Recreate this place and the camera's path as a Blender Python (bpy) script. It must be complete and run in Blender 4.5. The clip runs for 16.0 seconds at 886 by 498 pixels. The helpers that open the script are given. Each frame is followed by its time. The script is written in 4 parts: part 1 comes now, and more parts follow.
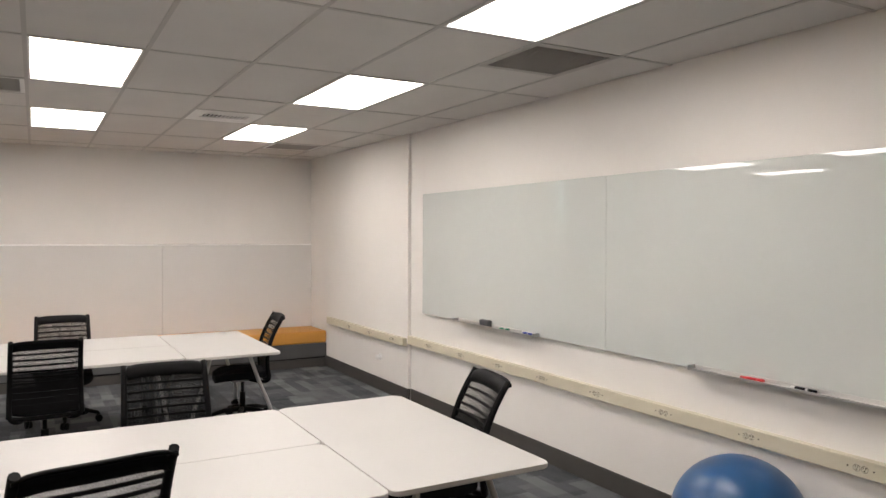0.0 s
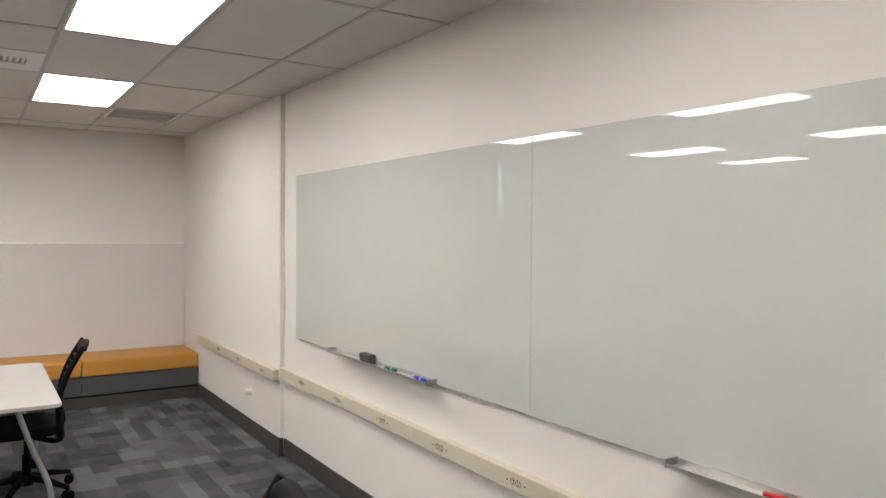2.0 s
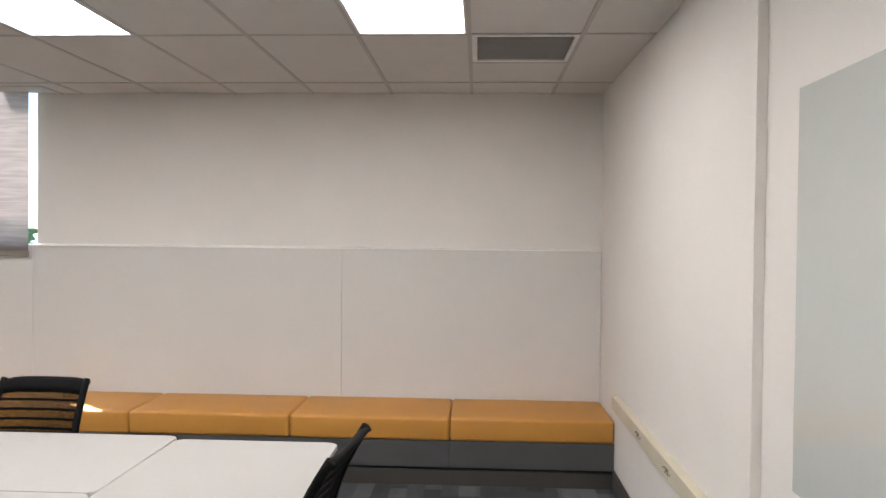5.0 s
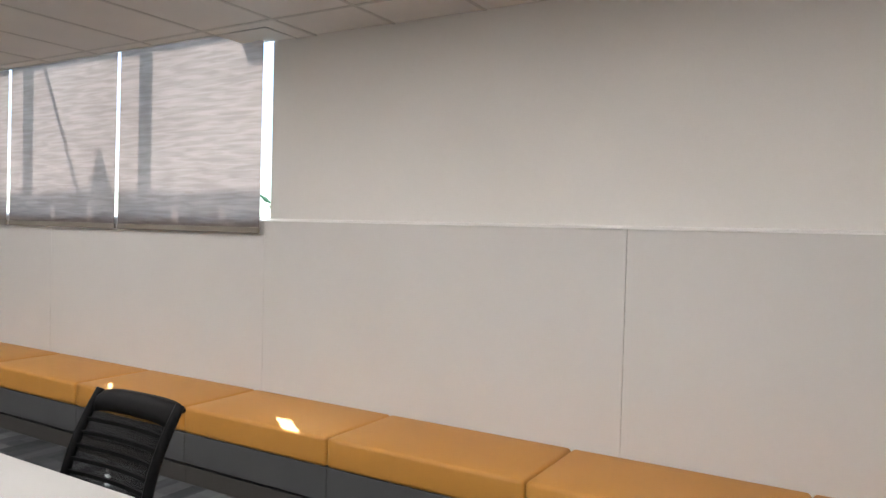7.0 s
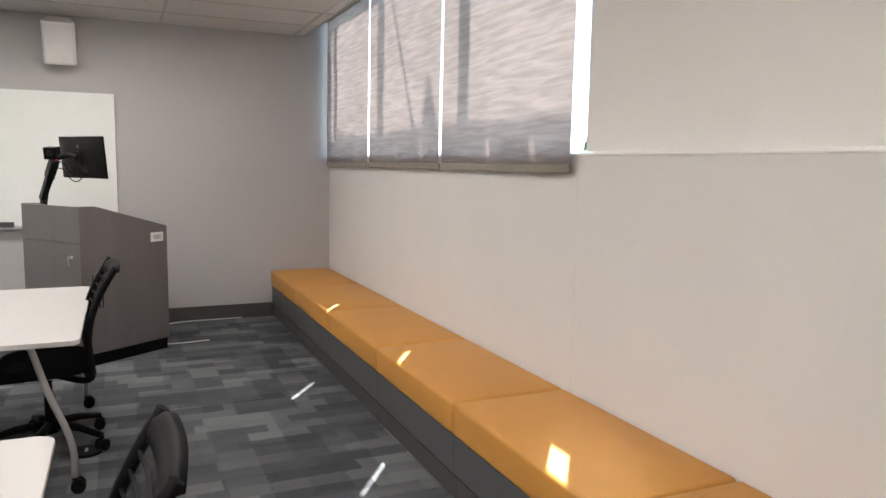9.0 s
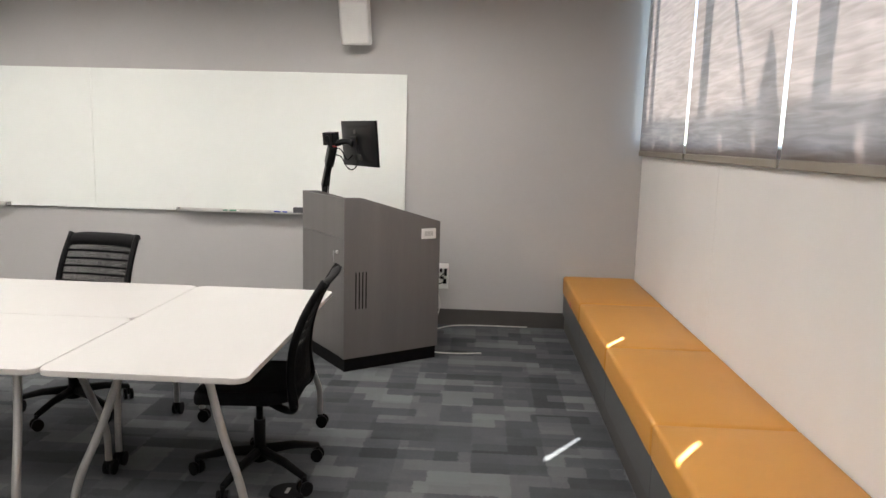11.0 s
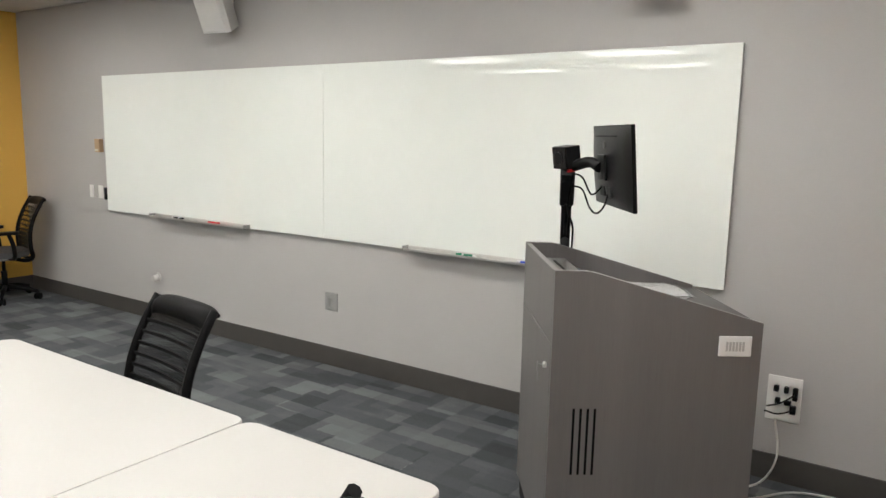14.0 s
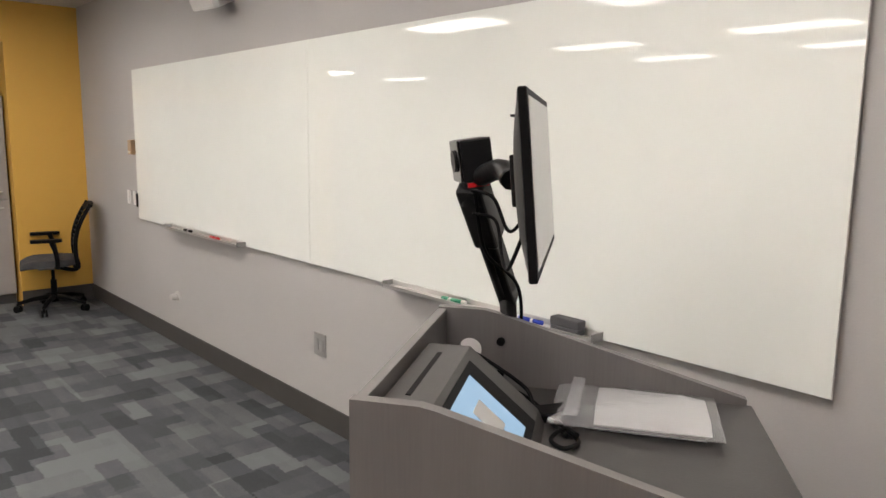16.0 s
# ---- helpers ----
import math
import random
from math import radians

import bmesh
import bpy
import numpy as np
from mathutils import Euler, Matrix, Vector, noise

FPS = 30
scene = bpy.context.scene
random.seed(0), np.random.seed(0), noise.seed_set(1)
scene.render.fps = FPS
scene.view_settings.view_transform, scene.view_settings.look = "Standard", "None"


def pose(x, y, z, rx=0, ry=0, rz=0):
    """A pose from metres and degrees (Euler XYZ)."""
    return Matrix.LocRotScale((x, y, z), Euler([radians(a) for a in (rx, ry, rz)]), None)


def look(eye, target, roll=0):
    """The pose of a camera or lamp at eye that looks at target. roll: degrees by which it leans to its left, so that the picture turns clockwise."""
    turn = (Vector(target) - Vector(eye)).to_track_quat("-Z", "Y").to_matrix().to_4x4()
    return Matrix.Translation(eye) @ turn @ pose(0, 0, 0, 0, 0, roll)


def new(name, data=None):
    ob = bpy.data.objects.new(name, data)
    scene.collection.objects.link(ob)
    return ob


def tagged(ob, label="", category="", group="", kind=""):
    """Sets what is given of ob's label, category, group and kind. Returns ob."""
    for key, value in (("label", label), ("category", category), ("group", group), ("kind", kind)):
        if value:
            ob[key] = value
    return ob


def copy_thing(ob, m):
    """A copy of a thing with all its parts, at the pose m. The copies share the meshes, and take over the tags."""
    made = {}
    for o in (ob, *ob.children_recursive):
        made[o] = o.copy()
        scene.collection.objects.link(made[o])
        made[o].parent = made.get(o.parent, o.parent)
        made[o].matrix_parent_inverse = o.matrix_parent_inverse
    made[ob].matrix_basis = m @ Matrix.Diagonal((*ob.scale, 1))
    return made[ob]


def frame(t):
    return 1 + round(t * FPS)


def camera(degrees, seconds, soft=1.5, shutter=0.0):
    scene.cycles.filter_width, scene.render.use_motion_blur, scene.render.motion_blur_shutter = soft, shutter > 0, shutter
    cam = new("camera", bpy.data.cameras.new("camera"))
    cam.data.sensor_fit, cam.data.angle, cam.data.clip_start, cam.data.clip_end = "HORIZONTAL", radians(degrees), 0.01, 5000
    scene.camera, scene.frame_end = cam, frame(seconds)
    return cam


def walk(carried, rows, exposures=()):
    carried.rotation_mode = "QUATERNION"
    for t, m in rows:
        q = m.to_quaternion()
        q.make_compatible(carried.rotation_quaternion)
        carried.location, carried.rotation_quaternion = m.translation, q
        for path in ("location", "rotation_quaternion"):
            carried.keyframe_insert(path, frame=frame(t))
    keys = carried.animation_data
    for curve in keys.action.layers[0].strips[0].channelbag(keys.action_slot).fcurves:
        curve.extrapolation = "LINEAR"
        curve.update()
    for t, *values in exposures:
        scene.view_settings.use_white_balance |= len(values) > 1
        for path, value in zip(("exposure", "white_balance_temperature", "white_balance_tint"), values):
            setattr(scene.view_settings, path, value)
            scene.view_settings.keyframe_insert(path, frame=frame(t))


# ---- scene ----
cam = camera(63.0, 16.0)
PATH = [
    (0, (-3.389, -9.725, 1.711), (-2.405, -7.984, 1.674), 0.2),
    (0.5, (-3.015, -9.429, 1.701), (-1.961, -7.729, 1.659), 0.1),
    (1, (-2.658, -9.104, 1.7), (-1.579, -7.421, 1.657), 0.3),
    (1.5, (-2.31, -8.756, 1.712), (-1.221, -7.079, 1.673), 0.3),
    (2, (-1.992, -8.36, 1.707), (-0.902, -6.683, 1.664), 0.4),
    (2.5, (-1.729, -7.912, 1.701), (-0.648, -6.23, 1.657), 0.4),
    (3, (-1.494, -7.486, 1.698), (-0.553, -5.722, 1.655), 0.6),
    (3.5, (-1.274, -6.998, 1.692), (-0.574, -5.125, 1.656), 0.6),
    (4, (-1.09, -6.515, 1.696), (-0.628, -4.569, 1.657), 0.7),
    (4.5, (-0.971, -5.998, 1.682), (-0.821, -4.004, 1.639), 0.5),
    (4.7, (-0.941, -5.796, 1.687), (-0.893, -3.797, 1.648), 0.5),
    (7, (-0.933, -3.533, 1.548), (-1.955, -1.815, 1.494), 1.5),
    (7.5, (-1.059, -3.079, 1.561), (-2.309, -1.521, 1.474), 1.6),
    (8, (-1.177, -2.641, 1.575), (-2.695, -1.346, 1.445), 0.9),
    (8.5, (-1.372, -2.276, 1.543), (-3.075, -1.244, 1.36), 0.9),
    (9, (-1.565, -1.956, 1.516), (-3.38, -1.148, 1.286), 0.9),
    (9.5, (-1.762, -1.686, 1.521), (-3.67, -1.146, 1.256), 1.1),
    (10, (-2.029, -1.53, 1.536), (-3.989, -1.253, 1.25), 1.2),
    (12.3, (-3.625, -1.168, 1.615), (-5.516, -1.747, 1.317), 1.4),
    (12.5, (-3.785, -1.148, 1.621), (-5.642, -1.827, 1.321), 1.2),
    (13, (-4.214, -1.156, 1.627), (-5.976, -2.052, 1.322), 1.2),
    (13.5, (-4.668, -1.149, 1.625), (-6.36, -2.17, 1.318), 1.2),
    (14, (-5.115, -1.162, 1.635), (-6.749, -2.273, 1.328), 1.2),
    (14.5, (-5.576, -1.212, 1.634), (-7.151, -2.405, 1.329), 1.2),
    (15, (-6.014, -1.213, 1.629), (-7.539, -2.471, 1.323), 1.1),
    (15.5, (-6.43, -1.227, 1.63), (-7.854, -2.598, 1.322), 0.9),
    (16, (-6.765, -1.279, 1.613), (-8.077, -2.756, 1.304), 0.7),
]
EXPOSURES = [(0, 2.58, 6600, 11), (2.5, 2.50, 6450, 10), (4.7, 2.53, 6300, 10), (7, 2.49, 6250, 9), (8.5, 2.57, 6350, 10), (10, 2.76, 6500, 10), (12.5, 2.80, 6350, 6), (14.5, 2.80, 6400, 5), (15, 2.77, 6700, 11), (16, 2.72, 6700, 11)]
walk(cam, [(t, look(eye, target, roll)) for t, eye, target, roll in PATH], EXPOSURES)

# ---- world, sun, exposure ----
SUN_EL = radians(60.7)
SUN_WAY = Vector((0.804 * math.cos(SUN_EL), -0.595 * math.cos(SUN_EL), -math.sin(SUN_EL)))
world = bpy.data.worlds.new("sky")
scene.world = world
world.use_nodes = True
_wn = world.node_tree
_sky = _wn.nodes.new("ShaderNodeTexSky")
_sky.sky_type, _sky.sun_disc = "NISHITA", False
_sky.sun_elevation, _sky.sun_rotation = SUN_EL, math.atan2(-SUN_WAY.x, -SUN_WAY.y)
_wn.links.new(_sky.outputs[0], _wn.nodes["Background"].inputs[0])
_wn.nodes["Background"].inputs[1].default_value = 0.09
sun_data = bpy.data.lights.new("sun", "SUN")
sun_data.energy, sun_data.angle, sun_data.color = 5.0, radians(0.5), (1, 0.97, 0.93)
sun = new("sun", sun_data)
sun.rotation_mode = "QUATERNION"
sun.rotation_quaternion = SUN_WAY.to_track_quat("-Z", "Y")
PANEL_LIGHT = 2.5

# ---- materials ----


def mat(name, color, rough=0.6, metal=0.0, var=0.06, scale=8.0, fine=220.0, bump=0.15, coat=0.0, island=0.0, rand=0.0):
    """Painted, moulded or woven surface: two scales of noise in colour, fine relief in bump."""
    m = bpy.data.materials.new(name)
    m.use_nodes = True
    t = m.node_tree
    b = t.nodes["Principled BSDF"]
    b.inputs["Roughness"].default_value, b.inputs["Metallic"].default_value = rough, metal
    b.inputs["Coat Weight"].default_value = coat
    co = t.nodes.new("ShaderNodeTexCoord")
    n1, n2 = t.nodes.new("ShaderNodeTexNoise"), t.nodes.new("ShaderNodeTexNoise")
    n1.inputs["Scale"].default_value, n2.inputs["Scale"].default_value = scale, fine
    n1.inputs["Detail"].default_value = 4
    for n in (n1, n2):
        t.links.new(co.outputs["Object"], n.inputs["Vector"])
    add = t.nodes.new("ShaderNodeMath")
    add.operation = "MULTIPLY_ADD"
    add.inputs[1].default_value = 0.45
    t.links.new(n2.outputs["Fac"], add.inputs[0])
    t.links.new(n1.outputs["Fac"], add.inputs[2])
    fac = add.outputs[0]
    if rand:
        oi, mm = t.nodes.new("ShaderNodeObjectInfo"), t.nodes.new("ShaderNodeMath")
        mm.operation = "MULTIPLY_ADD"
        mm.inputs[1].default_value = rand
        t.links.new(oi.outputs["Random"], mm.inputs[0])
        t.links.new(fac, mm.inputs[2])
        fac = mm.outputs[0]
    r = t.nodes.new("ShaderNodeValToRGB")
    r.color_ramp.elements[0].position, r.color_ramp.elements[1].position = 0.35, 1.1 if not rand else 1.0 + rand
    r.color_ramp.elements[0].color = (*[c * (1 - var) for c in color], 1)
    r.color_ramp.elements[1].color = (*[min(1, c * (1 + var)) for c in color], 1)
    t.links.new(fac, r.inputs[0])
    t.links.new(r.outputs[0], b.inputs["Base Color"])
    if bump:
        bp = t.nodes.new("ShaderNodeBump")
        bp.inputs["Strength"].default_value, bp.inputs["Distance"].default_value = bump, 0.002
        t.links.new(n2.outputs["Fac"], bp.inputs["Height"])
        t.links.new(bp.outputs[0], b.inputs["Normal"])
    return m


def emit(name, color, strength, base=0.8):
    m = bpy.data.materials.new(name)
    m.use_nodes = True
    b = m.node_tree.nodes["Principled BSDF"]
    b.inputs["Base Color"].default_value = (base, base, base, 1)
    b.inputs["Emission Color"].default_value = (*color, 1)
    b.inputs["Emission Strength"].default_value = strength
    return m


def glossy_board(name, color, rough, spec=0.5):
    m = mat(name, color, rough, var=0.02, scale=1.5, fine=6, bump=0)
    m.node_tree.nodes["Principled BSDF"].inputs["Specular IOR Level"].default_value = spec
    return m


def carpet_mat():
    """Dark grey modular carpet with a printed patchwork of small blocks."""
    m = bpy.data.materials.new("carpet")
    m.use_nodes = True
    t = m.node_tree
    b = t.nodes["Principled BSDF"]
    b.inputs["Roughness"].default_value = 0.95
    b.inputs["Specular IOR Level"].default_value = 0.2
    co = t.nodes.new("ShaderNodeTexCoord")
    turn = t.nodes.new("ShaderNodeMapping")
    turn.inputs["Rotation"].default_value = (0, 0, math.pi / 2)
    t.links.new(co.outputs["Object"], turn.inputs["Vector"])
    fray = t.nodes.new("ShaderNodeTexNoise")
    fray.inputs["Scale"].default_value, fray.inputs["Detail"].default_value = 70, 2
    t.links.new(co.outputs["Object"], fray.inputs["Vector"])
    frayed = []
    for src in (co.outputs["Object"], turn.outputs[0]):
        k = t.nodes.new("ShaderNodeVectorMath")
        k.operation = "MULTIPLY_ADD"
        k.inputs[1].default_value = (0.035, 0.035, 0)
        t.links.new(fray.outputs["Color"], k.inputs[0])
        t.links.new(src, k.inputs[2])
        frayed.append(k.outputs[0])
    cols = []
    for w, h, off, a, c in ((0.34, 0.115, 0.37, 0.0, 1.0), (0.26, 0.19, 0.43, 0.0, 1.0), (0.17, 0.0575, 0.3, 0.0, 1.0)):
        k = t.nodes.new("ShaderNodeTexBrick")
        k.offset, k.offset_frequency, k.squash, k.squash_frequency = off, 2, 1.6, 3
        k.inputs["Color1"].default_value, k.inputs["Color2"].default_value = (a, a, a, 1), (c, c, c, 1)
        k.inputs["Mortar"].default_value = (0.5, 0.5, 0.5, 1)
        k.inputs["Scale"].default_value, k.inputs["Mortar Size"].default_value = 1.0, 0.0
        k.inputs["Brick Width"].default_value, k.inputs["Row Height"].default_value = w, h
        t.links.new(frayed[0] if len(cols) == 1 else frayed[1], k.inputs["Vector"])
        cols.append(k.outputs["Color"])
    mix = t.nodes.new("ShaderNodeMix")
    mix.data_type, mix.blend_type = "RGBA", "MIX"
    mix.inputs["Factor"].default_value = 0.45
    t.links.new(cols[0], mix.inputs["A"])
    t.links.new(cols[1], mix.inputs["B"])
    mix2 = t.nodes.new("ShaderNodeMix")
    mix2.data_type = "RGBA"
    mix2.inputs["Factor"].default_value = 0.07
    t.links.new(mix.outputs["Result"], mix2.inputs["A"])
    t.links.new(cols[2], mix2.inputs["B"])
    n = t.nodes.new("ShaderNodeTexNoise")
    n.inputs["Scale"].default_value, n.inputs["Detail"].default_value = 260, 3
    t.links.new(co.outputs["Object"], n.inputs["Vector"])
    n3 = t.nodes.new("ShaderNodeTexNoise")
    n3.inputs["Scale"].default_value = 5
    st = t.nodes.new("ShaderNodeMapping")
    st.inputs["Scale"].default_value = (3.0, 0.5, 1)
    t.links.new(co.outputs["Object"], st.inputs["Vector"])
    t.links.new(st.outputs[0], n3.inputs["Vector"])
    mix3 = t.nodes.new("ShaderNodeMix")
    mix3.data_type, mix3.blend_type = "RGBA", "OVERLAY"
    mix3.inputs["Factor"].default_value = 0.2
    t.links.new(mix2.outputs["Result"], mix3.inputs["A"])
    t.links.new(n3.outputs["Fac"], mix3.inputs["B"])
    mix4 = t.nodes.new("ShaderNodeMix")
    mix4.data_type, mix4.blend_type = "RGBA", "OVERLAY"
    mix4.inputs["Factor"].default_value = 0.5
    t.links.new(mix3.outputs["Result"], mix4.inputs["A"])
    t.links.new(n.outputs["Fac"], mix4.inputs["B"])
    r = t.nodes.new("ShaderNodeValToRGB")
    e = r.color_ramp.elements
    e[0].position, e[0].color = 0.12, (0.040, 0.044, 0.048, 1)
    e[1].position, e[1].color = 0.88, (0.142, 0.152, 0.154, 1)
    mid = e.new(0.5)
    mid.color = (0.075, 0.080, 0.086, 1)
    t.links.new(mix4.outputs["Result"], r.inputs[0])
    t.links.new(r.outputs[0], b.inputs["Base Color"])
    bp = t.nodes.new("ShaderNodeBump")
    bp.inputs["Strength"].default_value, bp.inputs["Distance"].default_value = 0.5, 0.004
    t.links.new(n.outputs["Fac"], bp.inputs["Height"])
    t.links.new(bp.outputs[0], b.inputs["Normal"])
    return m


def laminate_mat():
    """Grey-brown wood-grain laminate with fine upright grain."""
    m = mat("grey_laminate", (0.140, 0.132, 0.127), 0.42, var=0.15, scale=3, fine=90, bump=0.05)
    t = m.node_tree
    co = [n for n in t.nodes if n.type == "TEX_COORD"][0]
    mp = t.nodes.new("ShaderNodeMapping")
    mp.inputs["Scale"].default_value = (1.0, 1.0, 0.035)
    t.links.new(co.outputs["Object"], mp.inputs["Vector"])
    for n in t.nodes:
        if n.type == "TEX_NOISE":
            n.inputs["Scale"].default_value *= 2.2
            t.links.new(mp.outputs[0], n.inputs["Vector"])
    return m


def blind_mat():
    """Thin light-grey roller shade cloth that lets some light through; light and dark of faint horizontal creases are
    put into its colour.
    """
    m = bpy.data.materials.new("shade_cloth")
    m.use_nodes = True
    t = m.node_tree
    out = t.nodes["Material Output"]
    d, tr, mx = t.nodes.new("ShaderNodeBsdfDiffuse"), t.nodes.new("ShaderNodeBsdfTranslucent"), t.nodes.new("ShaderNodeMixShader")
    co, mp, n = t.nodes.new("ShaderNodeTexCoord"), t.nodes.new("ShaderNodeMapping"), t.nodes.new("ShaderNodeTexNoise")
    mp.inputs["Scale"].default_value = (2.2, 1, 26)
    n.inputs["Scale"].default_value, n.inputs["Detail"].default_value, n.inputs["Distortion"].default_value = 1.5, 2, 0.5
    t.links.new(co.outputs["Object"], mp.inputs["Vector"])
    t.links.new(mp.outputs[0], n.inputs["Vector"])
    r = t.nodes.new("ShaderNodeValToRGB")
    r.color_ramp.elements[0].position, r.color_ramp.elements[0].color = 0.36, (0.120, 0.095, 0.083, 1)
    r.color_ramp.elements[1].position, r.color_ramp.elements[1].color = 0.66, (0.206, 0.166, 0.147, 1)
    t.links.new(n.outputs["Fac"], r.inputs[0])
    t.links.new(r.outputs[0], tr.inputs[0])
    d.inputs[0].default_value = (0.32, 0.28, 0.26, 1)
    mx.inputs[0].default_value = 0.66
    t.links.new(d.outputs[0], mx.inputs[1])
    t.links.new(tr.outputs[0], mx.inputs[2])
    t.links.new(mx.outputs[0], out.inputs["Surface"])
    return m


def glass_mat():
    m = bpy.data.materials.new("window_glass")
    m.use_nodes = True
    b = m.node_tree.nodes["Principled BSDF"]
    b.inputs["Base Color"].default_value = (0.68, 0.87, 0.99, 1)
    b.inputs["Roughness"].default_value, b.inputs["Transmission Weight"].default_value, b.inputs["IOR"].default_value = 0.0, 1.0, 1.1
    return m


def clear_mat():
    """Thin clear plastic bag."""
    m = mat("clear_plastic", (0.86, 0.87, 0.89), 0.15, var=0.1, scale=14, fine=60, bump=0.6)
    m.node_tree.nodes["Principled BSDF"].inputs["Transmission Weight"].default_value = 0.8
    return m


M_WALL = mat("white_wall_paint", (0.76, 0.735, 0.70), 0.75, var=0.03, scale=1.6, fine=160, bump=0.25)
M_PANEL = mat("white_tack_panel", (0.66, 0.645, 0.625), 0.8, var=0.025, scale=2.2, fine=320, bump=0.3)
M_GREY = mat("grey_wall_paint", (0.43, 0.419, 0.408), 0.7, var=0.03, scale=1.6, fine=160, bump=0.25)
M_YELLOW = mat("yellow_wall_paint", (0.66, 0.385, 0.075), 0.65, var=0.04, scale=1.6, fine=160, bump=0.25)
M_TILE = mat("mineral_ceiling_tile", (0.62, 0.60, 0.575), 0.9, var=0.05, scale=2, fine=300, bump=0.6)
# greyed so the bars carry the shade along their edges in their colour
M_TBAR = mat("ceiling_grid_shaded", (0.44, 0.425, 0.405), 0.5, var=0.04)
M_CARPET = carpet_mat()
M_BASE = mat("dark_vinyl_base", (0.058, 0.054, 0.05), 0.5, var=0.08)
M_ORANGE = mat("ochre_upholstery", (0.52, 0.245, 0.045), 0.5, var=0.05, scale=3, fine=420, bump=0.35, rand=0.12)
M_BENCH = mat("dark_grey_laminate", (0.072, 0.074, 0.076), 0.5, var=0.1, scale=5)
# near-black that stands for the shade inside gaps, slots and recesses
M_DARK = mat("black_gap_shade", (0.012, 0.012, 0.012), 0.7)
M_TABLE = mat("white_table_laminate", (0.465, 0.454, 0.437), 0.42, var=0.02, scale=3, fine=90, bump=0.04)
M_EDGE = mat("table_edge_band", (0.52, 0.50, 0.475), 0.45, var=0.04)
M_LEG = mat("silver_painted_steel", (0.36, 0.355, 0.345), 0.38, 0.5, var=0.05)
M_BLACK = mat("black_plastic", (0.007, 0.007, 0.0075), 0.5, var=0.2, scale=30)
for _m in (M_BLACK,):
    _m.node_tree.nodes["Principled BSDF"].inputs["Specular IOR Level"].default_value = 0.06
M_MESH = mat("black_mesh_fabric", (0.006, 0.006, 0.0065), 0.8, var=0.2, scale=30, fine=600, bump=0.8)
M_SEAT = mat("black_seat_fabric", (0.011, 0.0115, 0.013), 0.9, var=0.25, scale=40, fine=700, bump=0.8)
for _m in (M_MESH, M_SEAT):
    _m.node_tree.nodes["Principled BSDF"].inputs["Specular IOR Level"].default_value = 0.1
M_GREYSEAT = mat("charcoal_seat_fabric", (0.055, 0.056, 0.06), 0.9, var=0.25, scale=40, fine=700, bump=0.8)
M_GREYPL = mat("grey_plastic", (0.28, 0.28, 0.27), 0.5, var=0.08)
M_GLASSB = glossy_board("back_painted_glass", (0.565, 0.59, 0.565), 0.004, 0.85)
M_GEDGE = mat("green_glass_edge", (0.16, 0.24, 0.21), 0.15, var=0.05)
M_WB = glossy_board("white_marker_glass", (0.775, 0.80, 0.765), 0.004, 0.42)
M_ALU = mat("brushed_aluminium", (0.62, 0.61, 0.59), 0.35, 0.8, var=0.06)
M_IVORY = mat("ivory_raceway", (0.60, 0.555, 0.43), 0.45, var=0.04, scale=5)
M_TRIM = mat("white_trim_paint", (0.88, 0.87, 0.85), 0.4, var=0.02)
M_WHITEPL = mat("white_plastic", (0.78, 0.77, 0.75), 0.4, var=0.03)
M_PALEPL = mat("pale_grey_plastic", (0.47, 0.46, 0.44), 0.5, var=0.04)
M_BEIGEPL = mat("tan_plastic", (0.42, 0.29, 0.17), 0.5, var=0.06)
M_GREYPLATE = mat("grey_steel_plate", (0.33, 0.33, 0.32), 0.4, 0.3, var=0.05)
M_BALL = mat("blue_vinyl", (0.014, 0.075, 0.20), 0.33, var=0.1, scale=10, fine=300, bump=0.1)
M_LAM = laminate_mat()
M_LAMIN = mat("dark_work_surface", (0.045, 0.042, 0.040), 0.4, var=0.1, scale=20)
M_PAPER = mat("white_paper", (0.82, 0.81, 0.80), 0.7, var=0.04, scale=12)
M_CLEAR = clear_mat()
M_SCREEN = emit("lit_touch_screen", (0.42, 0.68, 0.95), 0.11, 0.02)
M_MONSCR = mat("dark_monitor_screen", (0.30, 0.29, 0.30), 0.12, var=0.04)
M_CAMBOX = mat("satin_black", (0.006, 0.006, 0.0065), 0.38, var=0.2)
M_CAMBOX.node_tree.nodes["Principled BSDF"].inputs["Specular IOR Level"].default_value = 0.2
M_PIANO = mat("gloss_black", (0.008, 0.008, 0.009), 0.06, var=0.1, bump=0)
M_RED = mat("red_plastic", (0.55, 0.02, 0.025), 0.35)
M_BLUE = mat("blue_plastic", (0.02, 0.05, 0.45), 0.35)
M_GREEN = mat("green_plastic", (0.01, 0.20, 0.10), 0.35)
M_FELT = mat("dark_grey_felt", (0.07, 0.07, 0.075), 0.9, var=0.2)
M_SPK = mat("speaker_grille_paint", (0.66, 0.65, 0.63), 0.55, var=0.05, fine=400, bump=0.5)
M_VENT = mat("grey_vent_slats", (0.40, 0.38, 0.36), 0.55, var=0.06)
M_VENTBK = mat("vent_dark", (0.17, 0.16, 0.15), 0.8)
M_LIGHT = emit("light_diffuser", (1.0, 0.935, 0.89), PANEL_LIGHT)
M_LFRAME = mat("white_light_frame", (0.75, 0.74, 0.72), 0.4)
M_BLIND = blind_mat()
M_HEM = mat("shade_hem", (0.24, 0.215, 0.18), 0.8, var=0.06)
M_GLASS = glass_mat()
M_FRAME = mat("dark_window_frame", (0.10, 0.10, 0.10), 0.4, 0.4)
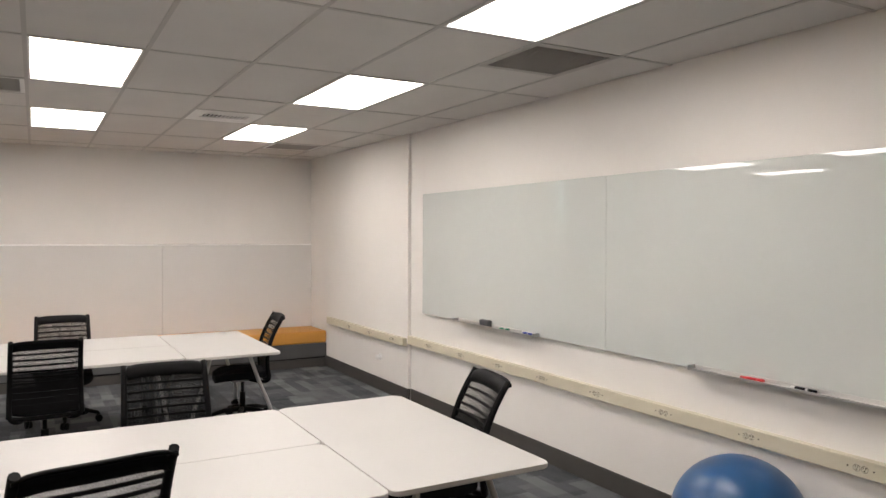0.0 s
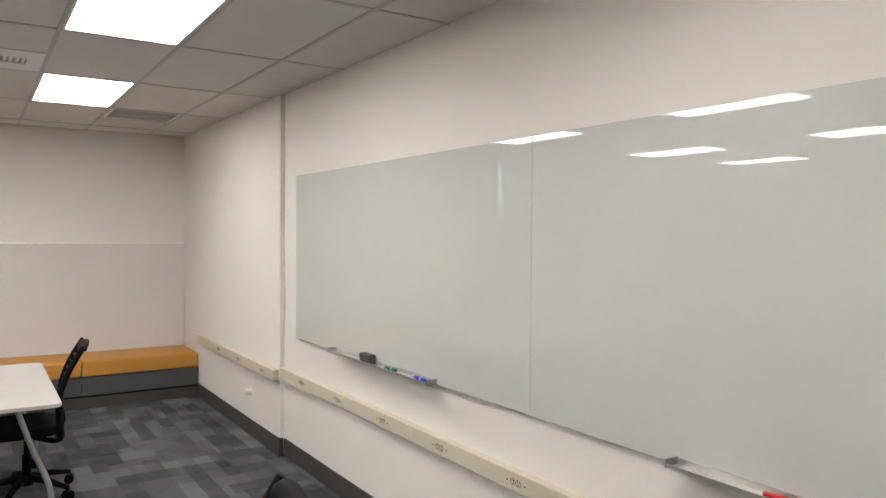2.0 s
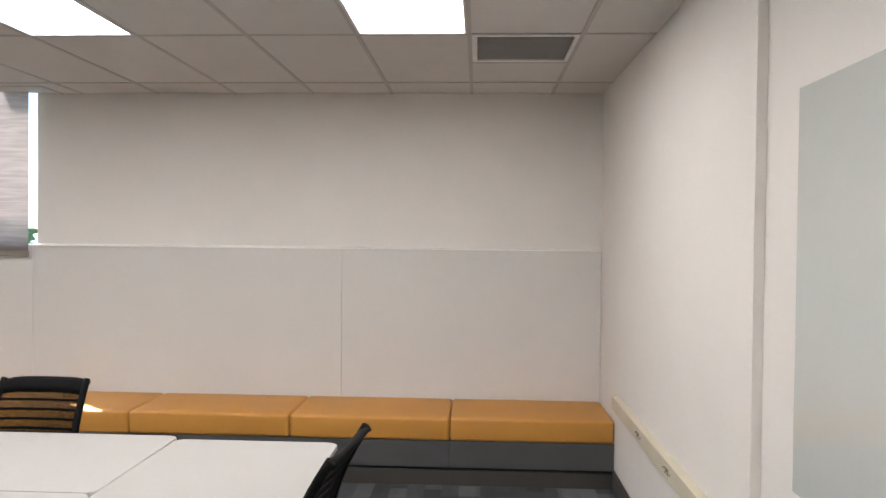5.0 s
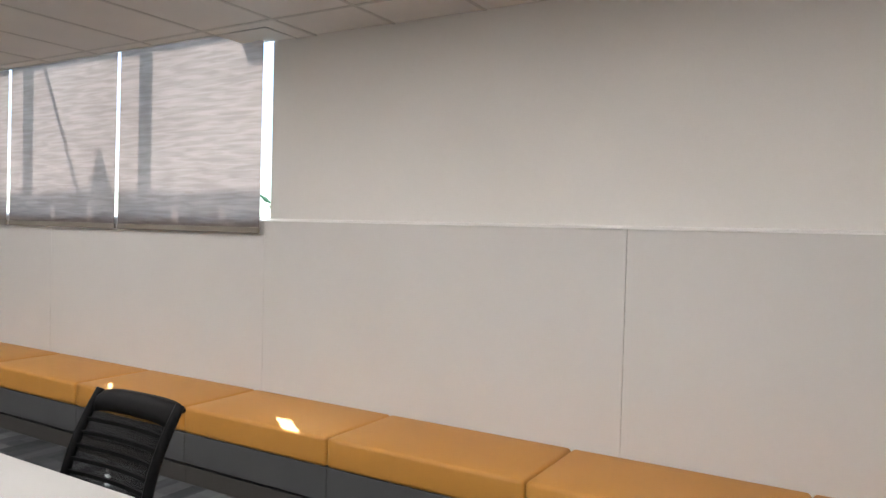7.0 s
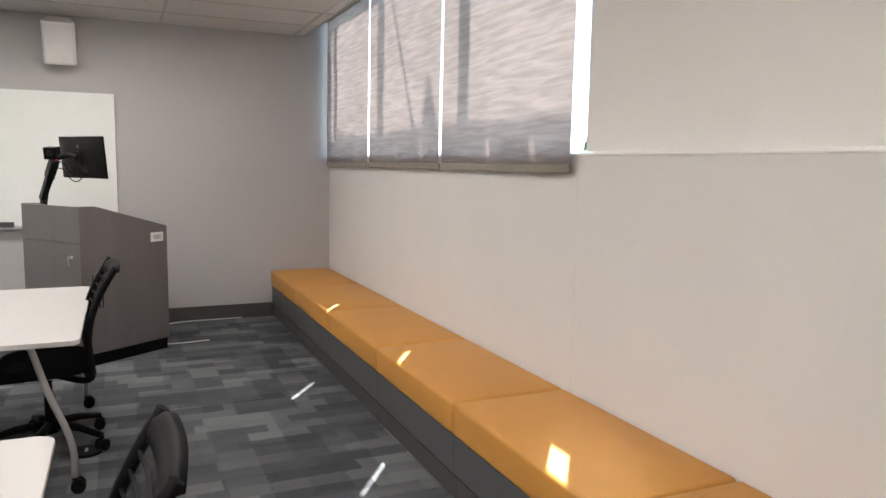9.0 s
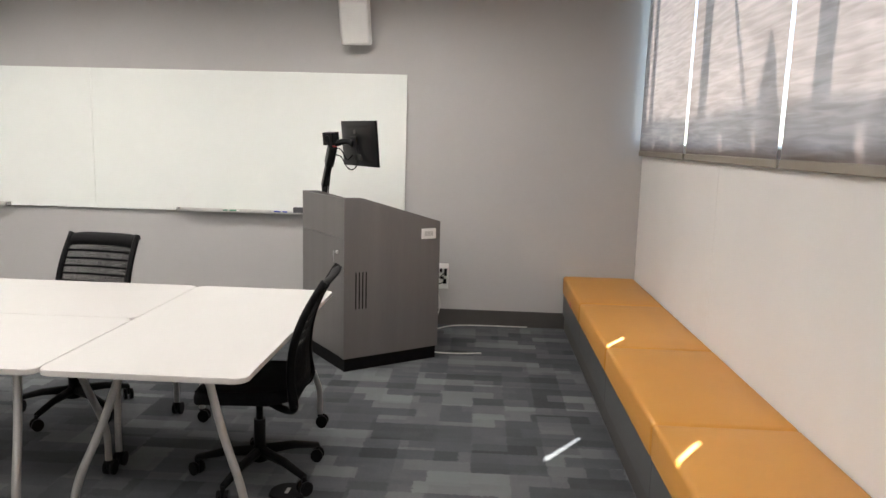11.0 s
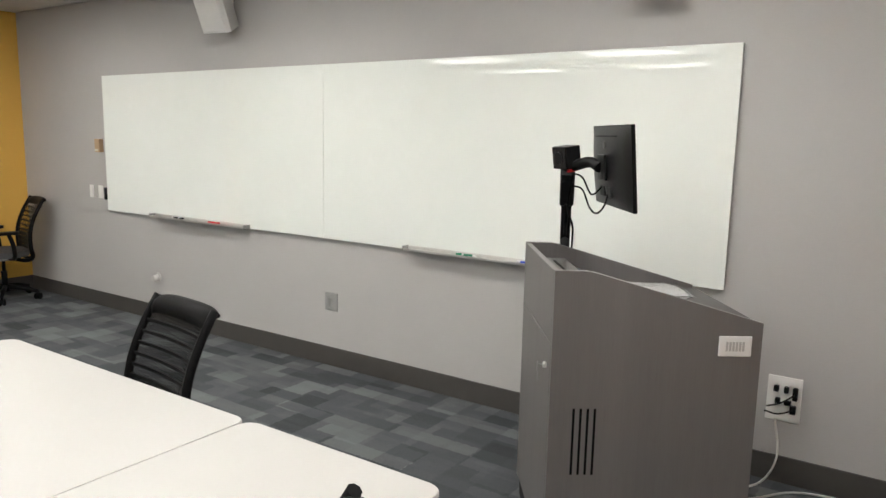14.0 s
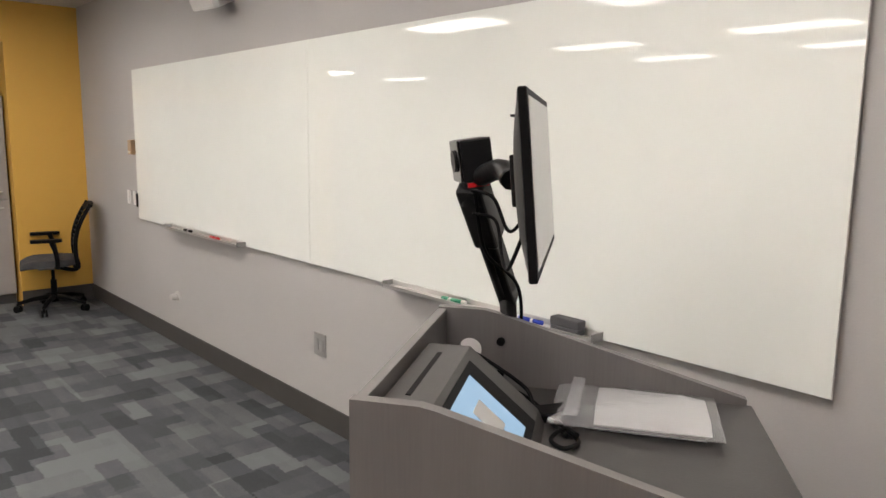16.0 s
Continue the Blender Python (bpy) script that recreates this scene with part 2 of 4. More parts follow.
M_CABINET = mat("grey_cabinet_laminate", (0.30, 0.28, 0.27), 0.5, var=0.05, scale=4)
M_CABLE = mat("white_cable", (0.55, 0.54, 0.50), 0.45)
M_GROUND = mat("outside_paving", (0.30, 0.29, 0.27), 0.9, var=0.2, scale=0.8, fine=30)

# ---- mesh helpers ----


def box(bm, x0, x1, y0, y1, z0, z1, bev=0.0, seg=2, m=None):
    t = bmesh.new()
    bmesh.ops.create_cube(t, size=1)
    for v in t.verts:
        v.co = Vector(((x0 + x1) / 2 + v.co.x * (x1 - x0), (y0 + y1) / 2 + v.co.y * (y1 - y0), (z0 + z1) / 2 + v.co.z * (z1 - z0)))
    if bev:
        bmesh.ops.bevel(t, geom=t.edges[:], offset=bev, segments=seg, affect="EDGES", profile=0.5)
    return merge(bm, t, m)


def merge(bm, t, m=None):
    if m is not None:
        bmesh.ops.transform(t, matrix=m, verts=t.verts)
    me = bpy.data.meshes.new("tmp")
    t.to_mesh(me)
    t.free()
    bm.from_mesh(me)
    bpy.data.meshes.remove(me)
    return bm


def tube(bm, pts, r, n=8, r2=None):
    """A round bar along the points."""
    pts = [Vector(p) for p in pts]
    rings, up = [], None
    for i, p in enumerate(pts):
        d = ((pts[min(i + 1, len(pts) - 1)] - p).normalized() + (p - pts[max(i - 1, 0)]).normalized()).normalized()
        a = d.orthogonal().normalized() if up is None else (up - d * up.dot(d)).normalized()
        up = a
        c = d.cross(a)
        rr = r if r2 is None else r + (r2 - r) * i / (len(pts) - 1)
        rings.append([bm.verts.new(p + rr * (a * math.cos(2 * math.pi * k / n) + c * math.sin(2 * math.pi * k / n))) for k in range(n)])
    for u, v in zip(rings, rings[1:]):
        for k in range(n):
            f = bm.faces.new((u[k], u[(k + 1) % n], v[(k + 1) % n], v[k]))
            f.smooth = True
    bm.faces.new(rings[0][::-1])
    bm.faces.new(rings[-1])
    return bm


def smooth_pts(pts, n=6):
    """Points of a Catmull-Rom curve through pts."""
    p = [Vector(q) for q in pts]
    p = [p[0] * 2 - p[1]] + p + [p[-1] * 2 - p[-2]]
    out = []
    for a, b, c, d in zip(p, p[1:], p[2:], p[3:]):
        for i in range(n):
            t = i / n
            out.append(0.5 * (2 * b + (c - a) * t + (2 * a - 5 * b + 4 * c - d) * t * t + (3 * b - a - 3 * c + d) * t ** 3))
    return out + [p[-2]]


def cyl(bm, x, y, z0, z1, r, n=16, r2=None):
    return tube(bm, [(x, y, z0), (x, y, z1)], r, n, r2)


def disc_x(bm, x0, x1, y, z, r, n=16):
    return tube(bm, [(x0, y, z), (x1, y, z)], r, n)


def prism(bm, poly, z0, z1, bev=0.0, m=None):
    """A polygon of (x, y) points as a slab from z0 to z1."""
    t = bmesh.new()
    lo = [t.verts.new((x, y, z0)) for x, y in poly]
    hi = [t.verts.new((x, y, z1)) for x, y in poly]
    n = len(poly)
    t.faces.new(lo[::-1])
    t.faces.new(hi)
    for i in range(n):
        t.faces.new((lo[i], lo[(i + 1) % n], hi[(i + 1) % n], hi[i]))
    if bev:
        bmesh.ops.bevel(t, geom=[e for e in t.edges if abs(e.verts[0].co.z - e.verts[1].co.z) < 1e-6], offset=bev, segments=2, affect="EDGES", profile=0.5)
    return merge(bm, t, m)


def rounded(w, d, r, n=5):
    """Outline of a w x d rectangle about the origin with round corners."""
    out = []
    for sx, sy, a in ((1, 1, 0), (-1, 1, 90), (-1, -1, 180), (1, -1, 270)):
        for i in range(n + 1):
            t = radians(a + 90 * i / n)
            out.append((sx * (w / 2 - r) + r * math.cos(t), sy * (d / 2 - r) + r * math.sin(t)))
    return out


def part(name, bm, material, parent=None, label=""):
    me = bpy.data.meshes.new(name)
    bm.normal_update()
    bm.to_mesh(me)
    bm.free()
    me.materials.append(material)
    ob = new(name, me)
    if parent is not None:
        ob.parent = parent
    if label:
        ob["label"] = label
    return ob


def thing(name, label, category, group="", kind=""):
    return tagged(new(name), label, category, group, kind)


def slab(name, x0, x1, y0, y1, z0, z1, material, label, category, bev=0.0, kind="structure"):
    return tagged(part(name, box(bmesh.new(), x0, x1, y0, y1, z0, z1, bev), material), label, category, kind=kind)


def shade_smooth(ob):
    for p in ob.data.polygons:
        p.use_smooth = True
    return ob


FLOOR = -0.028
CEIL, WEST, SOUTH = 2.763, -8.865, -17.3
WIN_W, WIN_E, SILL = -8.82, -4.40, 1.575

# ---- large structure ----
slab("floor", WEST - 0.2, 0.25, SOUTH - 0.2, 0.06, FLOOR - 0.12, FLOOR, M_CARPET, "dark grey patchwork carpet tile floor", "floor")
slab("ground", -400, 400, 0.2, 800, -0.5, -0.4, M_GROUND, "pale grey paving outside the windows", "ground")
bm = bmesh.new()
box(bm, -0.006, 0.2, -3.0, 0.0298, FLOOR, 3.25)
box(bm, 0.03, 0.2, SOUTH, -3.0, FLOOR, 3.25)
wall_east = tagged(part("wall_east", bm, M_WALL), "white painted wall with a shallow step in it", "wall", kind="structure")
bm = bmesh.new()
box(bm, WIN_E, 0.2, 0.03, 0.09, FLOOR, 3.25)
box(bm, WEST - 0.2, WIN_W, 0.03, 0.09, FLOOR, 3.25)
box(bm, WIN_W, WIN_E, 0.03, 0.09, FLOOR, SILL - 0.004)
wall_north = tagged(part("wall_north", bm, M_WALL), "white painted wall with a high strip window", "wall", kind="structure")
for a, b in ((-1.978, -0.010), (-4.421, -1.981), (-6.86, -4.422), (WEST, -6.863)):
    part("panel", box(bmesh.new(), a, b, 0.0, 0.0295, 0.30, SILL - 0.003, 0.0015, 1), M_PANEL, wall_north)
bm = bmesh.new()
prism(bm, [(-0.005, SILL - 0.0025), (0.0298, SILL - 0.0025), (0.0298, SILL + 0.016), (0.022, SILL + 0.016), (-0.005, SILL + 0.003)], 0, -WEST - 0.010, m=Matrix(((0, 0, 1, WEST), (1, 0, 0, 0), (0, 1, 0, 0), (0, 0, 0, 1))))
tagged(part("window_ledge", bm, M_TRIM), "thin bevelled white trim along the top of the wall panels", "trim", kind="structure")
slab("wall_west", WEST - 0.2, WEST, SOUTH, 0.0298, FLOOR, 3.25, M_GREY, "grey painted wall", "wall")
slab("wall_south_yellow", WEST, -8.235, -10.0, -8.92, FLOOR, 3.25, M_YELLOW, "ochre yellow painted wall beside a cabinet recess", "wall")
slab("wall_recess_header", -8.235, -6.2, -9.35, -8.92, 2.40, 3.25, M_YELLOW, "ochre yellow painted header over the cabinet recess", "wall")
slab("wall_recess_back", -8.235, -6.2, -10.0, -9.72, FLOOR, 3.25, M_YELLOW, "ochre yellow painted back of the cabinet recess", "wall")
slab("wall_return", -6.2, -6.0, SOUTH, -8.92, FLOOR, 3.25, M_YELLOW, "ochre yellow painted return wall", "wall")
slab("wall_south", -6.0, 0.03, SOUTH - 0.15, SOUTH, FLOOR, 3.25, M_WALL, "plain white painted wall", "wall")
# unseen slab added so that daylight enters only through the window
slab("roof", WEST - 0.2, 0.2, SOUTH - 0.15, 0.09, 3.25, 3.4, M_GREYPL, "unseen slab added above the ceiling to keep daylight out", "roof")


def baseboard(name, x0, x1, y0, y1):
    bm = bmesh.new()
    box(bm, x0, x1, y0, y1, FLOOR, 0.112, 0.003, 1)
    return tagged(part(name, bm, M_BASE), "dark grey vinyl baseboard", "baseboard", kind="structure")


baseboard("baseboard", 0.021, 0.0299, SOUTH, -3.011)
baseboard("baseboard", -0.016, -0.0061, -3.006, -0.56)
baseboard("baseboard", -0.0059, 0.0209, -3.01, -3.0001)
baseboard("baseboard", WEST + 0.0001, WEST + 0.009, -8.92, -0.56)
baseboard("baseboard", WEST, -8.235, -8.9199, -8.911)

# ceiling: tiles and grid bars in one mesh, with openings for lights and vents
GX = [-0.39 - 0.608 * k for k in range(14)]
GY = [-0.36, -1.585] + [-1.585 - 1.235 * k for k in range(1, 13)]
LIGHTS = [(GX[c], GY[r]) for c in (1, 4, 8, 11) for r in (1, 3, 5)] + [(GX[c], GY[10]) for c in (1, 4, 8)]
xs = [0.028] + [x for x in GX if x > WEST + 0.05] + [WEST]
ys = [0.0296] + [y for y in GY if y > SOUTH] + [SOUTH]
VENTS = [(GX[0], -0.95, -1.585), (GX[0], -5.92, GY[5]), (GX[2], GY[2], -3.43), (GX[5], -3.45, GY[3])]
bm, bars = bmesh.new(), bmesh.new()
for x1, x0 in zip(xs, xs[1:]):
    for y1, y0 in zip(ys, ys[1:]):
        if any(abs(lx - x1) < 0.02 and abs(ly - y1) < 0.02 for lx, ly in LIGHTS):
            continue
        top = y1
        if x1 < -4.2 and y1 > -0.3:
            top = -0.25
        spans = [(y0, top)]
        for vx, va, vb in VENTS:
            if abs(vx - x1) < 0.02:
                lo, hi = min(va, vb), max(va, vb)
                spans = [s for u, w in spans for s in (((u, w),) if hi <= u + 0.01 or lo >= w - 0.01 else ((u, lo), (hi, w))) if s[1] - s[0] > 0.03]
        for u, w in spans:
            box(bm, x0 + 0.006, x1 - 0.006, u + 0.006, w - 0.006, CEIL + random.uniform(0.002, 0.004), CEIL + 0.02)
for x in xs[1:-1]:
    box(bars, x - 0.012, x + 0.012, SOUTH, 0.0296 if x > -4.2 else -0.25, CEIL - 0.001, CEIL + 0.018)
for y in ys[1:-1]:
    box(bars, WEST, 0.028, y - 0.012, y + 0.012, CEIL - 0.0005, CEIL + 0.017)
for vx, va, vb in VENTS:
    box(bars, vx - 0.608, vx, va - 0.012, va + 0.012, CEIL - 0.0007, CEIL + 0.016)
    box(bars, vx - 0.608, vx, vb - 0.012, vb + 0.012, CEIL - 0.0007, CEIL + 0.016)
box(bars, WEST, -4.2, -0.262, -0.25, CEIL - 0.004, CEIL + 0.205)
box(bars, -4.2, -4.188, -0.262, 0.0295, CEIL - 0.004, CEIL + 0.205)
ceiling = tagged(part("ceiling", bm, M_TILE), "off-white mineral fibre tiles in a suspended grid", "ceiling", kind="structure")
part("ceiling_grid", bars, M_TBAR, ceiling, "metal grid bars, greyed for the shade along their edges")
slab("shade_pocket", WEST, -4.19, -0.25, 0.0297, CEIL + 0.206, CEIL + 0.22, M_WHITEPL, "white recessed pocket above the roller shades", "ceiling")


def ceiling_light():
    e = thing("ceiling_light", "lit recessed rectangular ceiling light with white diffuser", "ceiling light", "ceiling lights")
    bm = bmesh.new()
    for x0, x1, y0, y1 in ((-0.293, 0.293, 0.59, 0.604), (-0.293, 0.293, -0.604, -0.59), (-0.293, -0.279, -0.59, 0.59), (0.279, 0.293, -0.59, 0.59)):
        box(bm, x0, x1, y0, y1, 0.0, 0.06)
    part("frame", bm, M_LFRAME, e)
    part("diffuser", box(bmesh.new(), -0.279, 0.279, -0.59, 0.59, 0.006, 0.012), M_LIGHT, e, "glowing white diffuser")
    return e


first = ceiling_light()
for i, (lx, ly) in enumerate(LIGHTS):
    m = pose(lx - 0.304, ly - 0.6175, CEIL)
    if i:
        copy_thing(first, m)
    else:
        first.matrix_basis = m


def vent(x, y, w, d, slats, frame, diffuser=False):
    e = thing("ceiling_vent", "white supply diffuser with short slots" if diffuser else "grey slatted return air grille in the ceiling", "vent", "ceiling vents")
    e.matrix_basis = pose(x, y, CEIL)
    part("backing", box(bmesh.new(), -w / 2, 0 if diffuser else w / 2, -d / 2, d / 2, 0.022, 0.03), M_DARK if diffuser else M_VENT if frame is M_VENT else M_VENTBK, e)
    if diffuser:
        part("damper", box(bmesh.new(), 0.001, w / 2, -d / 2, d / 2, 0.018, 0.026), M_VENT, e, "pale half of the diffuser backing")
    bm, f, g = bmesh.new(), 0.03 if not diffuser else 0.2, 0.03 if not diffuser else 0.09
    for x0, x1, y0, y1 in ((-w / 2, w / 2, d / 2 - f, d / 2), (-w / 2, w / 2, -d / 2, -d / 2 + f), (-w / 2, -w / 2 + g, -d / 2 + f, d / 2 - f), (w / 2 - g, w / 2, -d / 2 + f, d / 2 - f)):
        box(bm, x0, x1, y0, y1, 0.0, 0.012)
    part("frame", bm, frame, e)
    n = 22 if not diffuser else 12
    me = None
    for k in range(n):
        if diffuser:
            px = -w / 2 + 0.105 + (w - 0.21) * k / (n - 1)
            bm = box(bmesh.new(), -0.008, 0.008, -d / 2 + f, d / 2 - f, 0.004, 0.009)
            at = (px, 0, 0)
        else:
            py = -d / 2 + 0.04 + (d - 0.08) * k / (n - 1)
            bm = box(bmesh.new(), -w / 2 + 0.03, w / 2 - 0.03, -0.008, 0.008, -0.002, 0.002, m=Matrix.Rotation(radians(35), 4, "X"))
            at = (0, py, 0.012)
        if me is None:
            s = part("slat", bm, slats, e)
            me = s.data
        else:
            bm.free()
            s = new("slat", me)
            s.parent = e
        s.location = at
    return e


vent(-0.69, -1.27, 0.59, 0.6, M_VENT, M_LFRAME)
vent(-0.69, -6.22, 0.59, 0.58, M_VENT, M_VENT)
vent(-1.91, -3.125, 0.585, 0.585, M_LFRAME, M_LFRAME, True)
vent(-3.735, -3.755, 0.585, 0.58, M_VENT, M_LFRAME)
e = thing("sprinkler_head", "small brass sprinkler head in the ceiling", "sprinkler")
e.matrix_basis = pose(-3.62, -4.25, CEIL)
part("escutcheon", cyl(bmesh.new(), 0, 0, -0.006, 0.0, 0.03), M_WHITEPL, e)
part("deflector", cyl(cyl(bmesh.new(), 0, 0, -0.03, -0.006, 0.008, 10), 0, 0, -0.034, -0.03, 0.016, 12), M_BEIGEPL, e)

# windows: outer frame, panes, shades
window = thing("window_1", "high strip window with dark frame behind roller shades", "window", kind="structure")
bm = bmesh.new()
box(bm, WIN_W - 0.1, WIN_E + 0.1, 0.25, 0.30, SILL - 0.12, SILL - 0.02)
for x, w in ((-8.92, 0.05), (-4.20, 0.05)):
    box(bm, x - w / 2, x + w / 2, 0.25, 0.30, SILL - 0.02, 3.9)
part("window_frame", bm, M_FRAME, window)
for x in (-6.02, -7.565):
    part("mullion", box(bmesh.new(), x - 0.037, x + 0.037, 0.23, 0.29, SILL - 0.02, 3.9), M_FRAME, window)
for a, b in ((-8.895, -7.596), (-7.534, -6.051), (-5.989, -4.225)):
    g = part("pane", box(bmesh.new(), a, b, 0.272, 0.278, SILL - 0.02, 3.9), M_GLASS, window)
    g.visible_shadow = False
part("window_sill", box(bmesh.new(), WIN_W - 0.1, WIN_E + 0.1, 0.0905, 0.25, SILL - 0.06, SILL - 0.005), M_GREYPL, window)
# x of the sun spots along the hems, let through cuts in the beam
SPOTS = [-8.358, -7.836, -6.796, -6.296, -5.287, -4.792]
# unseen beam added outside to cast the dark band and strut shadow on the shades
caster = thing("sun_shade", "unseen dark beam with struts, added outside to cast shadow on the roller shades", "sun shade")
bm = bmesh.new()
DY = 0.9
px, pz = (DY + 0.035) * 0.804 / 0.595, (DY + 0.035) / 0.595 * math.tan(SUN_EL)
cuts = sorted(x - px for x in SPOTS)
edges = [-13.0] + [c for x in cuts for c in (x - 0.035, x + 0.035)] + [-1.5]
for a, b in zip(edges[::2], edges[1::2]):
    box(bm, a, b, DY, DY + 0.01, 1.545 + pz, 1.67 + pz)
box(bm, -13.0, -1.5, DY, DY + 0.01, 1.67 + pz, 1.765 + pz)
box(bm, -13.0, -1.5, DY, DY + 0.01, 1.25 + pz, 1.545 + pz)
for x in (-12.95, -1.55):
    box(bm, x - 0.05, x + 0.05, DY, DY + 0.1, -0.4, 1.25 + pz)
part("beam", bm, M_FRAME, caster)
bm = bmesh.new()
tube(bm, [(-7.10 - px, DY, 3.15 + pz), (-6.42 - px, DY, 1.70 + pz)], 0.022, 8)
part("strut", bm, M_FRAME, caster)
bm = bmesh.new()
prism(bm, [(0, 0), (0.30, 0), (0.12, 0.36)], 0, 0.01, m=Matrix.Translation((-6.285 - px, DY, 1.74 + pz)) @ Matrix.Rotation(radians(90), 4, "X"))
part("gusset", bm, M_FRAME, caster)


def roller_shade(x0, x1, wave):
    e = thing("roller_shade", "pale grey roller shade pulled down, glowing in sunlight", "roller shade", "window shades")
    bm = bmesh.new()
    nx, nz, z0, z1 = 24, 40, 1.515, CEIL + 0.20
    g = []
    for j in range(nz + 1):
        row = []
        for i in range(nx + 1):
            u, v = i / nx, j / nz
            dy = 0.004 * math.sin(9 * u + wave) * (1 - v) + 0.0022 * noise.noise((u * 3, v * 18, wave)) - 0.012 * (1 - v) * (0.3 + 0.7 * abs(2 * u - 1) ** 3)
            row.append(bm.verts.new((x0 + (x1 - x0) * u, -0.028 + dy, z0 + (z1 - z0) * v)))
        g.append(row)
    for j in range(nz):
        for i in range(nx):
            f = bm.faces.new((g[j][i], g[j][i + 1], g[j + 1][i + 1], g[j + 1][i]))
            f.smooth = True
    part("cloth", bm, M_BLIND, e)
    part("roller", tube(bmesh.new(), [(x0, -0.028, CEIL + 0.165), (x1, -0.028, CEIL + 0.165)], 0.024, 16), M_HEM, e)
    part("hem_bar", box(bmesh.new(), x0, x1, -0.047, -0.029, 1.488, 1.53, 0.006, 2), M_HEM, e, "beige hem bar")
    return e


roller_shade(-5.925, -4.432, 0.0)
roller_shade(-7.435, -5.96, 1.7)
roller_shade(-8.80, -7.472, 3.1)

# outside, glimpsed through the gaps
hedge = bmesh.new()
for k in range(900):
    c = Vector((random.uniform(-16, 2), random.uniform(7, 9), random.uniform(-0.3, 2.2)))
    q = Euler([random.uniform(0, 6.3) for _ in range(3)]).to_matrix()
    vs = [hedge.verts.new(c + q @ Vector(p) * random.uniform(0.12, 0.25)) for p in ((-1, 0, 0), (0, -0.5, 0.1), (1, 0, 0), (0, 0.5, 0.1))]
    hedge.faces.new(vs)
tagged(part("hedge", hedge, mat("green_foliage", (0.06, 0.11, 0.035), 0.7, var=0.3)), "green shrubs growing outside the windows", "hedge", kind="stuff")

# ---- bench along the window wall ----
SEAMS = [-0.008, -1.12, -2.224, -3.356, -4.461, -5.55, -6.68, -7.79, WEST + 0.01]


def bench_unit(x0, x1):
    e = thing("bench", "dark grey laminate bench base along the panelled wall", "bench", "bench units")
    e.matrix_basis = pose((x0 + x1) / 2, 0, 0)
    w = (x1 - x0) / 2
    part("base", box(bmesh.new(), -w + 0.001, w - 0.001, -0.596, -0.001, 0.118, 0.284, 0.002, 1), M_BENCH, e)
    part("plinth", box(bmesh.new(), -w, w, -0.580, -0.03, 0.0, 0.098, 0.002, 1), M_BASE, e, "dark recessed plinth")
    # solid black strip in the gap, with the shade put into its colour
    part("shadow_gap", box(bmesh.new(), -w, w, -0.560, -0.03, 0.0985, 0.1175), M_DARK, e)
    return e


def bench_cushion(x0, x1):
    bm = bmesh.new()
    box(bm, x0 + 0.002, x1 - 0.002, -0.607, -0.004, 0.2845, 0.442, 0.022, 4)
    top = [f for f in bm.faces if f.normal.z > 0.9 and f.calc_area() > 0.2]
    bmesh.ops.subdivide_edges(bm, edges=list({ed for f in top for ed in f.edges}), cuts=5, use_grid_fill=True)
    cx = (x0 + x1) / 2
    for v in bm.verts:
        if v.co.z > 0.44:
            u, w = 2 * (v.co.x - cx) / (x1 - x0), 2 * (v.co.y + 0.305) / 0.6
            v.co.z += 0.012 * max(0, 1 - u * u) * max(0, 1 - w * w)
    ob = part("bench_cushion", bm, M_ORANGE)
    return shade_smooth(tagged(ob, "ochre orange upholstered seat cushion on the bench", "cushion", "bench cushions"))


for b, a in zip(SEAMS, SEAMS[1:]):
    bench_unit(a, b)
    bench_cushion(a, b)
e = part("tape_mark", box(bmesh.new(), -8.32, -8.27, -0.6088, -0.6072, 0.30, 0.335), M_RED)
tagged(e, "small red tag on the front of an ochre cushion", "tag")

# ---- tables ----


def work_table():
    """A 1.53 x 0.765 m folding table on splayed tube legs with casters."""
    e = thing("work_table", "white laminate folding table on silver legs with casters", "table", "work tables")
    bm = bmesh.new()
    prism(bm, rounded(1.528, 0.763, 0.045), 0.70, 0.722, 0.003)
    part("tabletop", bm, M_TABLE, e)
    bm = bmesh.new()
    prism(bm, rounded(1.5305, 0.7655, 0.046), 0.703, 0.719)
    part("edge_band", bm, M_EDGE, e, "grey edge band")
    bm = bmesh.new()
    box(bm, -0.55, 0.55, -0.03, 0.03, 0.66, 0.70, 0.004)
    for s in (-1, 1):
        box(bm, s * 0.56 - 0.03, s * 0.56 + 0.03, -0.25, 0.25, 0.675, 0.70, 0.004)
    part("under_frame", bm, M_LEG, e)
    for s in (-1, 1):
        for t in (-1, 1):
            bm = bmesh.new()
            tube(bm, smooth_pts([(s * 0.56, t * 0.16, 0.69), (s * 0.60, t * 0.24, 0.44), (s * 0.635, t * 0.325, 0.22), (s * 0.64, t * 0.335, 0.07)], 5), 0.016, 10)
            leg = part("leg", bm, M_LEG, e)
            bm = bmesh.new()
            for d in (-0.016, 0.016):
                tube(bm, [(s * 0.64 + d - 0.008, t * 0.335 + 0.012, 0.032), (s * 0.64 + d + 0.008, t * 0.335 + 0.012, 0.032)], 0.032, 14)
            cyl(bm, s * 0.64, t * 0.335, 0.03, 0.075, 0.014, 10)
            part("caster", bm, M_BLACK, leg, "black twin-wheel caster")
    return e


